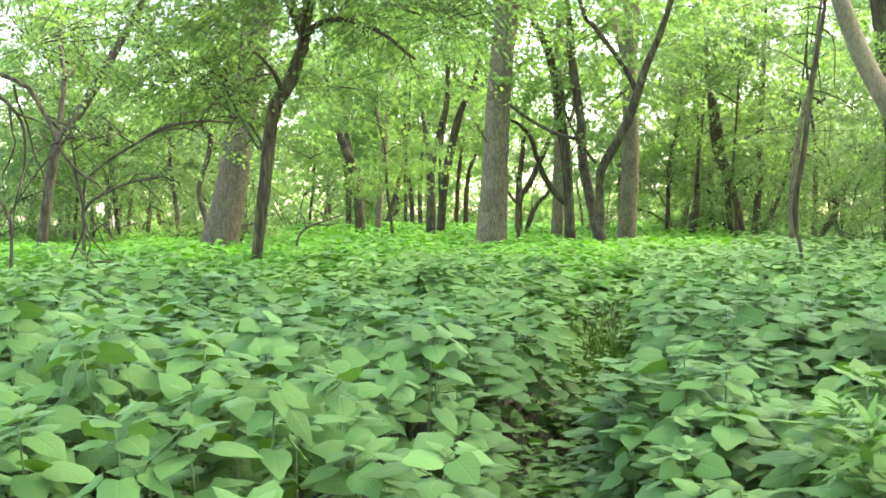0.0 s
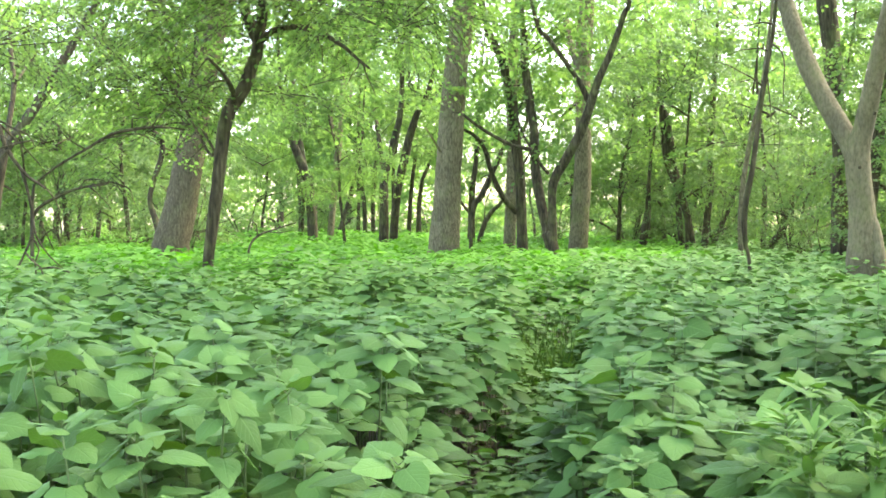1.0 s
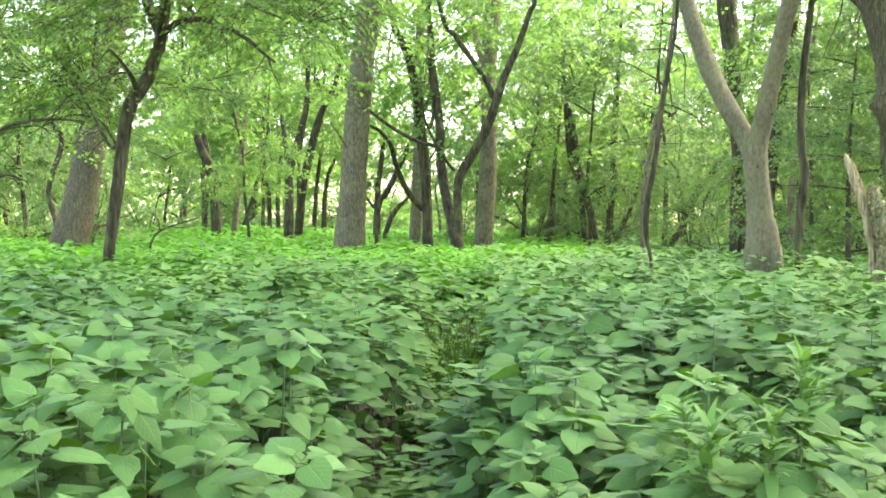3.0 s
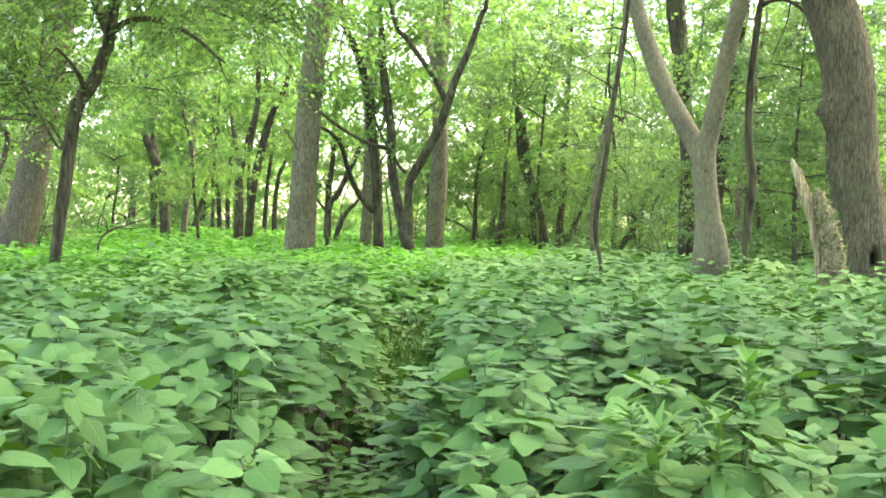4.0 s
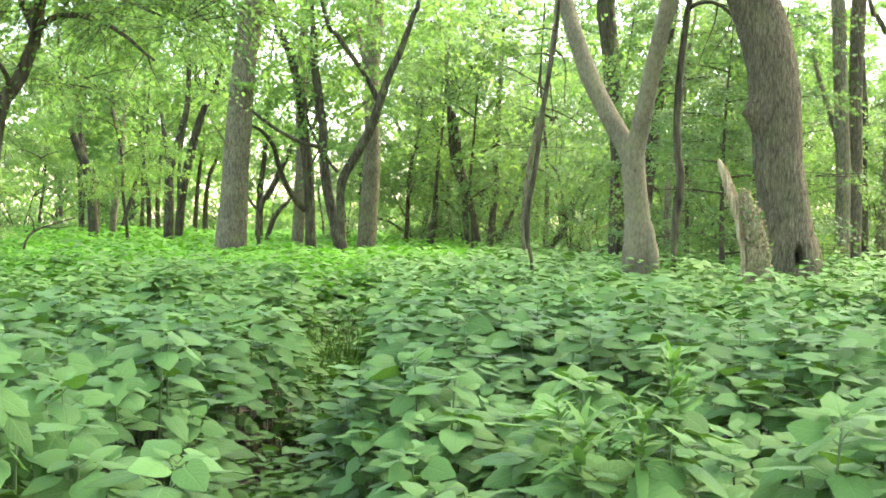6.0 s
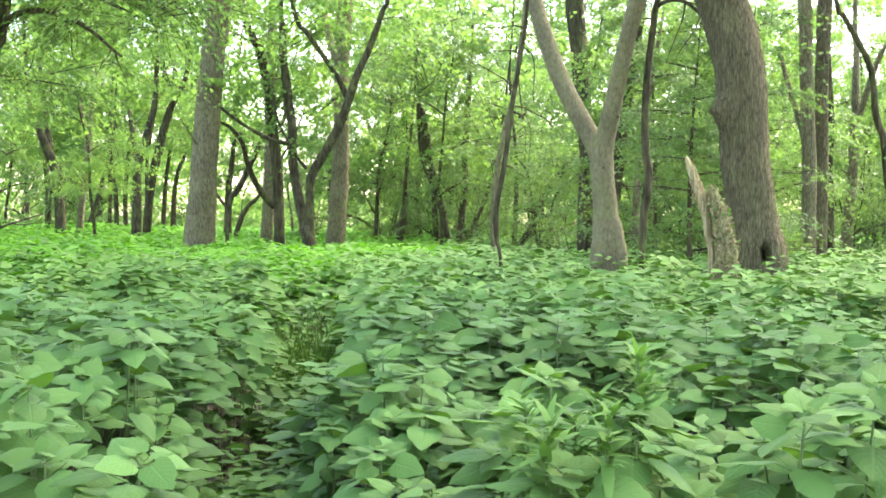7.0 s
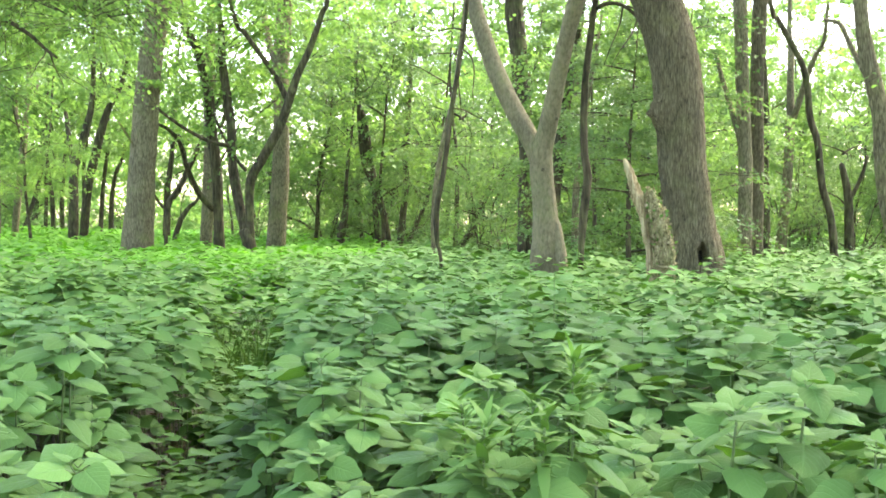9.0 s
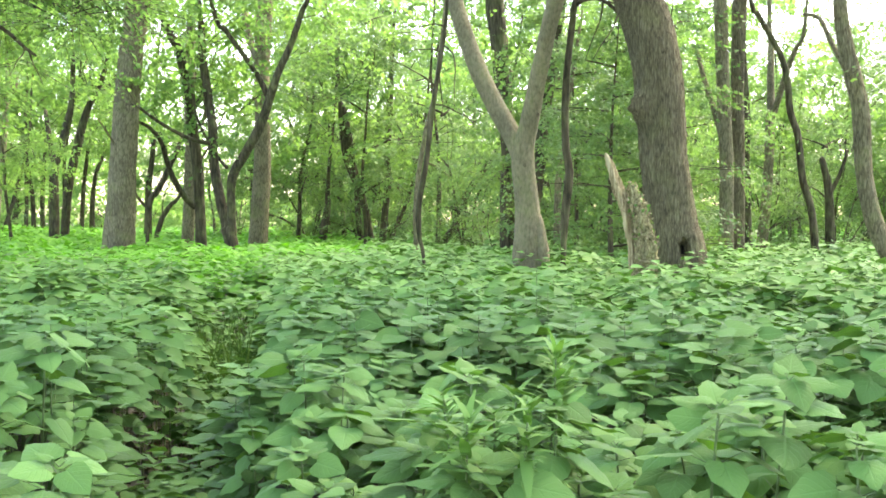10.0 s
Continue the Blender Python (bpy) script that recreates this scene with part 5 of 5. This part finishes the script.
def nettle_sheet(name, label, seedling, near, reach, gap, span, sheet, mat, whorls, size, clear=False):
    """Nettles too many to count, between two distances, as one mesh of leaves: whorls of leaves at the top of each stem."""
    r = np.random.RandomState(seedling)
    n = int(0.5 * radians(span[1] - span[0]) * (reach ** 2 - near ** 2) / gap ** 2)
    d = np.sqrt(near ** 2 + (reach ** 2 - near ** 2) * r.rand(n))
    a = np.radians(span[0] + (span[1] - span[0]) * r.rand(n))
    x, y = d * np.sin(a), d * np.cos(a)
    trodden = (sward(x, y) < 0.42) & (r.rand(n) < 0.5)
    x, y = x[~trodden], y[~trodden]
    n = len(x)
    h = sward(x, y) * (0.76 + 0.37 * r.rand(n))
    base, along, nor, sizes = [], [], [], []
    for t, k, scale, stalk, rise in whorls:
        turn = r.rand(n) * 6.3
        for j in range(k):
            b_ = turn + j * 2 * math.pi / k + 0.3 * r.randn(n)
            s = size * scale * (0.75 + 0.5 * r.rand(n)) * np.where(h < 0.45, 0.7, 1)
            out = np.stack([np.cos(b_), np.sin(b_), np.zeros(n)], -1)
            base.append(np.stack([x, y, h * t + 0.012 * r.randn(n)], -1) + out * (stalk * s[:, None] + 0.01))
            nor.append(unit(np.array([0.0, -0.2, 1.0]) + 0.23 * r.randn(n, 3)))  # the blades lean to the light behind the trail
            along.append(out + np.stack([0 * x, 0 * x, rise + 0.12 * r.randn(n)], -1))
            sizes.append(s)
    base, along, nor, sizes = np.concatenate(base), np.concatenate(along), np.concatenate(nor), np.concatenate(sizes)
    if clear:
        keep = np.ones(len(base), bool)
        for tx, ty, tr in ROOTS:
            keep &= np.hypot(base[:, 0] - tx, base[:, 1] - ty) > tr
        base, along, nor, sizes = base[keep], along[keep], nor[keep], sizes[keep]
    uv = sheet[2] if len(sheet) > 2 else None
    v, f, uv = strew(sheet[0], sheet[1], base, along, nor, sizes, uv)
    ob = tagged(new(name, mesh_of(name, v, f, mat, uv)), label, "nettles", kind="stuff")
    if near < 8:
        k = r.rand(n) < 0.8
        ends = np.stack([np.stack([x, y, 0 * x], -1), np.stack([x, y, h * whorls[0][0]], -1)], 1)[k]
        v, f = prongs(ends, 0.005)
        part("stems", mesh_of("stems", v, f, STEM), ob)
    return ob


ROOTS = [(0.72, 27.27, 0.4), (-5.22, 27.1, 0.45), (6.46, 12.75, 0.36), (5.3, 14.3, 0.24), (5.9, 12.7, 0.16)]
lv, lf, luv = leaf_sheet(0.92, 6, 0.1, 0.2, 77)
FULL = [(1.0, 2, 0.5, 0.1, 0.3), (0.975, 4, 0.85, 0.25, 0.04), (0.92, 4, 1.05, 0.42, -0.1), (0.82, 3, 1.1, 0.5, -0.2), (0.64, 2, 1.0, 0.5, -0.25)]
HALF = [(1.0, 3, 0.8, 0.2, 0.08), (0.94, 3, 1.1, 0.4, -0.1), (0.8, 3, 1.15, 0.45, -0.2)]
FEW = [(1.0, 3, 1.0, 0.3, 0.0), (0.83, 3, 1.1, 0.35, -0.15)]
nettle_sheet("nettle_bed", "dense bed of green nettles with broad leaves", 21, 4.4, 6.4, 0.155, (-25, 41), (lv, lf, luv), NETTLE, FULL, 0.103)
nettle_sheet("nettle_bed", "dense bed of green nettles among the first trunks", 27, 11.5, 20, 0.175, (8, 41), (LOZENGE_V, LOZENGE_F), NETTLE_FAR, HALF, 0.125, clear=True)
nettle_sheet("nettle_bed", "dense bed of green nettles reaching the trunks", 22, 6.3, 11.7, 0.165, (-25, 41), (BLADE_V, BLADE_F), NETTLE_FAR, FULL, 0.118, clear=True)
nettle_sheet("nettle_meadow", "bright green sheet of nettles far among the trees", 23, 19.5, 48, 0.3, (13, 42), (LOZENGE_V, LOZENGE_F), NETTLE_FAR, FEW, 0.2, clear=True)
nettle_sheet("herb_bed", "vivid green low plants behind the nettle bed", 29, 12.5, 20, 0.17, (-25, 8), (LOZENGE_V, LOZENGE_F), VIVID_LEAF, HALF, 0.11, clear=True)
nettle_sheet("herb_bed", "vivid green low plants round the far trunks", 30, 19.5, 48, 0.3, (-26, 13), (LOZENGE_V, LOZENGE_F), VIVID_LEAF, FEW, 0.2, clear=True)
nettle_sheet("nettle_bed", "green nettles mingling with more vivid green plants", 32, 11.5, 14.5, 0.24, (-25, 8), (LOZENGE_V, LOZENGE_F), NETTLE_FAR, HALF, 0.135, clear=True)
nettle_sheet("nettle_meadow", "bright green sheet of low plants at the wood's far edge", 24, 47, 110, 0.95, (-28, 44), (LOZENGE_V, LOZENGE_F), VIVID_LEAF, FEW, 0.5)
nettle_sheet("nettle_bed", "green nettles on the ground behind and beside the trail", 25, 1.3, 9.5, 0.32, (41, 335), (BLADE_V, BLADE_F), NETTLE_FAR, [(1.0, 4, 0.9, 0.25, 0.0), (0.88, 4, 1.1, 0.4, -0.15)], 0.15)
nettle_sheet("nettle_bed", "green nettle leaves in the shade between the nearest stems", 28, 1.95, 4.5, 0.27, (-23, 39), (lv, lf, luv), NETTLE, [(0.8, 3, 0.9, 0.4, -0.1), (0.66, 3, 1.0, 0.4, -0.2), (0.45, 2, 0.95, 0.4, -0.2)], 0.11)
nettle_sheet("nettle_tips", "fresh yellow-green tips of young nettles among the others", 33, 4.5, 12, 0.75, (-25, 41), (lv, lf, luv), WEED, [(1.05, 4, 0.55, 0.1, 0.4), (1.02, 4, 0.8, 0.2, 0.15)], 0.1)
nettle_sheet("nettle_bed", "low green nettles under the taller ones", 26, 1.1, 1.9, 0.2, (-30, 45), (BLADE_V, BLADE_F), NETTLE_FAR, [(0.8, 3, 1.0, 0.3, 0.0), (0.6, 3, 1.0, 0.3, 0.0)], 0.12)

# ---------------------------------------------------------------- small things: knots, stump, weeds, grass, litter
pale_tree = next(o for o in bpy.data.objects if o.parent is None and o.name.startswith("sycamore_tree"))
bm = bmesh.new()
bmesh.ops.create_icosphere(bm, subdivisions=3, radius=1)
for q in bm.verts:
    p = q.co.copy()
    q.co = p * (1 + 0.2 * noise.noise(p * 2.1 + Vector((3, 1, 2))))
    if p.y < -0.75:
        q.co.y += 0.35
knot = bpy.data.meshes.new("knot")
bm.to_mesh(knot)
bm.free()
knot.materials.append(BARK_BROWN)
knot.polygons.foreach_set("use_smooth", np.ones(len(knot.polygons), bool))
for x, y, z, s in ((5.13, 13.66, 2.54, 0.02), (5.12, 14.08, 1.97, 0.02), (5.35, 13.56, 2.95, 0.016)):
    part("knot", knot, pale_tree, "dark round knot in the bark", Matrix.Translation((x - pale_tree.location.x, y - pale_tree.location.y, z)) @ Matrix.Diagonal((s, s * 1.3, s * 1.1, 1)))

stump = new("dead_stump")
stump.location = (5.95, 12.7, 0)
plank = [(-0.59, -1.18, -0.05, 0.037), (-0.6, -1.16, 0.98, 0.039), (-0.63, -1.15, 1.18, 0.042), (-0.65, -1.14, 1.35, 0.045), (-0.69, -1.13, 1.49, 0.051), (-0.73, -1.12, 1.61, 0.056), (-0.77, -1.11, 1.74, 0.046), (-0.8, -1.09, 1.86, 0.036), (-0.84, -1.08, 1.95, 0.02), (-0.85, -1.08, 1.98, 0.009)]
core = [(-0.468, -1.21, -0.05, 0.117), (-0.478, -1.19, 0.95, 0.113), (-0.508, -1.18, 1.21, 0.106), (-0.538, -1.17, 1.38, 0.096), (-0.568, -1.16, 1.52, 0.076), (-0.598, -1.15, 1.63, 0.045), (-0.608, -1.15, 1.68, 0.021)]
v, f = tube(plank, 30, 0.022, 0.36, 0, 8)
part("bare_wood", mesh_of("bare_wood", v, f, WOOD_BARE), stump, "pale splintered bare wood")
v, f = tube(core, 34, 0.025, 0.4, 0, 9)
part("rotten_bark", mesh_of("rotten_bark", v, f, BARK_ROT), stump, "mossy crumbling bark")
r = np.random.RandomState(19)
for q in range(5):  # short splinters standing on the broken rim
    p = np.array(plank[4 + q % 3])
    a = r.rand() * 6.3
    at = p[:3] + np.array([math.cos(a), math.sin(a), 0]) * p[3] * 0.8
    pts = [(*at, 0.012), (*(at + (0.012 * r.randn(), 0.012 * r.randn(), 0.06)), 0.008), (*(at + (0.02 * r.randn(), 0.02 * r.randn(), 0.1 + 0.05 * r.rand())), 0.003)]
    v, f = tube(pts, 6, 0.03, 0.2, 0, q)
    part("splinter", mesh_of("splinter", v, f, WOOD_BARE), stump, "pale broken splinter")
line2 = smooth_line(core, 0.02)
line2 = line2[line2[:, 2] > 0.6]
n_ = 1100
k = r.randint(len(line2), size=n_)
a = r.rand(n_) * 6.3
out = np.stack([np.cos(a), np.sin(a), 0.3 * r.randn(n_)], -1)
flake_at = line2[k, :3] + out * line2[k, 3:4] * r.uniform(0.85, 1.2, (n_, 1))
v, f, _ = strew(BLADE_V, BLADE_F, flake_at, r.randn(n_, 3) + (0, 0, -0.6), out + 0.5 * r.randn(n_, 3), r.uniform(0.02, 0.055, n_))
half = int(n_ * 0.74)
for name, me in (("flaking_bark", mesh_of("flaking_bark", v[:half * 6], f[:half * 2], WOOD_BARE, smooth=False)), ("moss", mesh_of("moss", v[half * 6:], f[half * 2:] - half * 6, WEED, smooth=False))):
    tagged(part(name, me, stump), "pale crumbling bark" if name == "flaking_bark" else "yellow-green moss tufts", kind="stuff")
tagged(stump, "broken rotten stump with a pale bare splintered side", "stump")

# a branch lying dead in the nettles
dead = new("dead_branch")
dead.location = (-2.55, 19.9, 0)
for pts in ([(0, 0, 0.5, 0.02), (0.02, 0.05, 0.95, 0.02), (0.15, 0.1, 1.15, 0.018), (0.4, 0.12, 1.25, 0.014), (0.75, 0.1, 1.36, 0.008)],
            [(0.15, 0.1, 1.15, 0.012), (0.12, 0.16, 1.32, 0.009), (0.02, 0.2, 1.42, 0.005)],
            [(0.3, 0.12, 1.22, 0.01), (0.5, 0.06, 1.2, 0.008), (0.7, 0.0, 1.24, 0.004)]):
    v, f = tube(pts, 8, 0.08, 0.08, 0, 3)
    part("limb", mesh_of("limb", v, f, BARK_DARK), dead)
tagged(dead, "bare dead branch sticking up out of the nettles", "branch")

# weeds with narrow pale leaves
sv, sf, suv = leaf_sheet(0.25, 7, 0.3, 0.25, 5, wavy=0.012)
lance = mesh_of("leaf", sv, sf, WEED, suv)


def weed_kind(seedling, tall, leaves):
    r = np.random.RandomState(seedling)
    root = new("tall_weed")
    line = [(0.03 * math.sin(t * 2 + seedling) * t, 0.02 * t, tall * t - 0.02, 0.005 * (1.15 - 0.8 * t)) for t in np.linspace(0, 1, 6)]
    v, f = tube(line, 6, 0.1, 0.02, 0, seedling)
    part("stem", mesh_of("stem", v, f, STEM), root)
    for q in range(leaves):
        t = 0.6 + 0.4 * ((q + 0.5) / leaves) ** 0.6
        a = q * 2.4 + 0.9 * r.randn()
        s = (0.112 - 0.045 * max(0, (t - 0.85) / 0.15)) * (0.6 + 0.65 * r.rand())
        up = 2 + 46 * ((t - 0.6) / 0.4) ** 2 + 17 * r.randn()
        at = Vector((0.03 * math.sin(t * 2 + seedling) * t, 0.02 * t, tall * t))
        m = Matrix.Translation(at) @ Matrix.Rotation(a, 4, "Z") @ Matrix.Rotation(radians(up), 4, "X") @ Matrix.Diagonal((0.9 * s, s, s, 1))
        part("leaf", lance, root, m=m)
    return tagged(root, "tall pale green weed with narrow lance-shaped leaves", "weed", "weeds standing among the nettles")


for q, (x, y, tall, k) in enumerate(((1.1, 2.9, 0.99, 60), (1.04, 2.81, 0.9, 52), (1.0, 2.9, 0.9, 52), (1.14, 2.97, 0.94, 52), (0.95, 2.82, 0.87, 46), (1.07, 2.86, 0.84, 46), (1.12, 2.84, 0.88, 48))):
    weed_kind(q + 1, tall, k).matrix_basis = pose(x, y, 0, 5 * math.sin(q * 2), 6 * math.cos(q * 3), q * 70)

# grass along the trail
r = np.random.RandomState(31)
GRASS_V = np.array([(-0.012, 0, 0), (0.012, 0, 0), (-0.010, 0.45, 0.03), (0.010, 0.45, 0.03), (-0.006, 0.8, -0.04), (0.006, 0.8, -0.04), (0.0, 1, -0.16), (0.001, 1, -0.16)])
GRASS_F = np.array([(0, 1, 3, 2), (2, 3, 5, 4), (4, 5, 7, 6)])
n_ = 3800
y = r.uniform(2.4, 12.0, n_)
x = 0.24 + (y - 3.3) * 0.15 + 0.07 * np.sin(y * 1.1) + r.randn(n_) * 0.17
tuft = np.sin(x * 9) * np.sin(y * 6 + 1) + 0.5 * r.randn(n_) > -0.2
x, y = x[tuft], y[tuft]
up = np.stack([0.7 * r.randn(len(x)), 0.7 * r.randn(len(x)), np.ones(len(x))], -1)
v, f, _ = strew(GRASS_V, GRASS_F, np.stack([x, y, 0 * x], -1), up, r.randn(len(x), 3) + (0, 1, 0), r.uniform(0.08, 0.26, len(x)) * np.where(y > 8.4, 2.4, 1.0))
tagged(new("grass", mesh_of("grass", v, f, GRASS)), "thin green grass growing along the trodden trail", "grass", kind="stuff")

# small seedlings low on the trail
n_ = 1300
y = 2.2 + 8.3 * r.rand(n_) ** 1.25
x = 0.24 + (y - 3.3) * 0.15 + 0.07 * np.sin(y * 1.1) + r.randn(n_) * 0.22
a = r.rand(n_) * 6.3
v, f, _ = strew(BLADE_V, BLADE_F, np.stack([x, y, r.uniform(0.04, 0.36, n_)], -1), np.stack([np.cos(a), np.sin(a), 0.1 * r.randn(n_)], -1), np.array([0, 0, 1.0]) + 0.25 * r.randn(n_, 3), r.uniform(0.045, 0.115, n_))
tagged(new("seedlings", mesh_of("seedlings", v, f, NETTLE_FAR)), "low small-leaved seedlings covering the trail", "seedlings", kind="stuff")

# dead leaves and sticks on the soil
n_ = 2600
y = r.uniform(1.6, 11, n_)
x = 0.24 + (y - 3.3) * 0.15 + r.randn(n_) * 0.45
a = r.rand(n_) * 6.3
v, f, _ = strew(BLADE_V, BLADE_F, np.stack([x, y, r.uniform(0.025, 0.045, n_)], -1), np.stack([np.cos(a), np.sin(a), 0.15 * r.randn(n_)], -1), np.array([0, 0, 1.0]) + 0.3 * r.randn(n_, 3), r.uniform(0.04, 0.09, n_))
tagged(new("leaf_litter", mesh_of("leaf_litter", v, f, LITTER)), "brown dead leaves lying on the trail", "leaf litter", kind="stuff")
for q in range(14):
    y0 = r.uniform(2.6, 7)
    x0 = 0.24 + (y0 - 3.3) * 0.15 + r.randn() * 0.15
    a, s = r.rand() * 6.3, r.uniform(0.15, 0.5)
    pts = [(-s / 2, 0, 0.0, 0.006), (-s * 0.1, 0.03 * r.randn(), 0.015, 0.0055), (s * 0.2, 0.02, 0.01, 0.005), (s / 2, 0.04 * r.randn(), 0.02, 0.003)]
    v, f = tube(pts, 6, 0.06, 0.08, 0, q)
    stick = tagged(new("stick", mesh_of("stick", v, f, TWIG)), "short dry brown stick on the soil", "stick", "sticks on the trail")
    stick.matrix_basis = pose(x0, y0, 0.03, 0, 0, math.degrees(a))
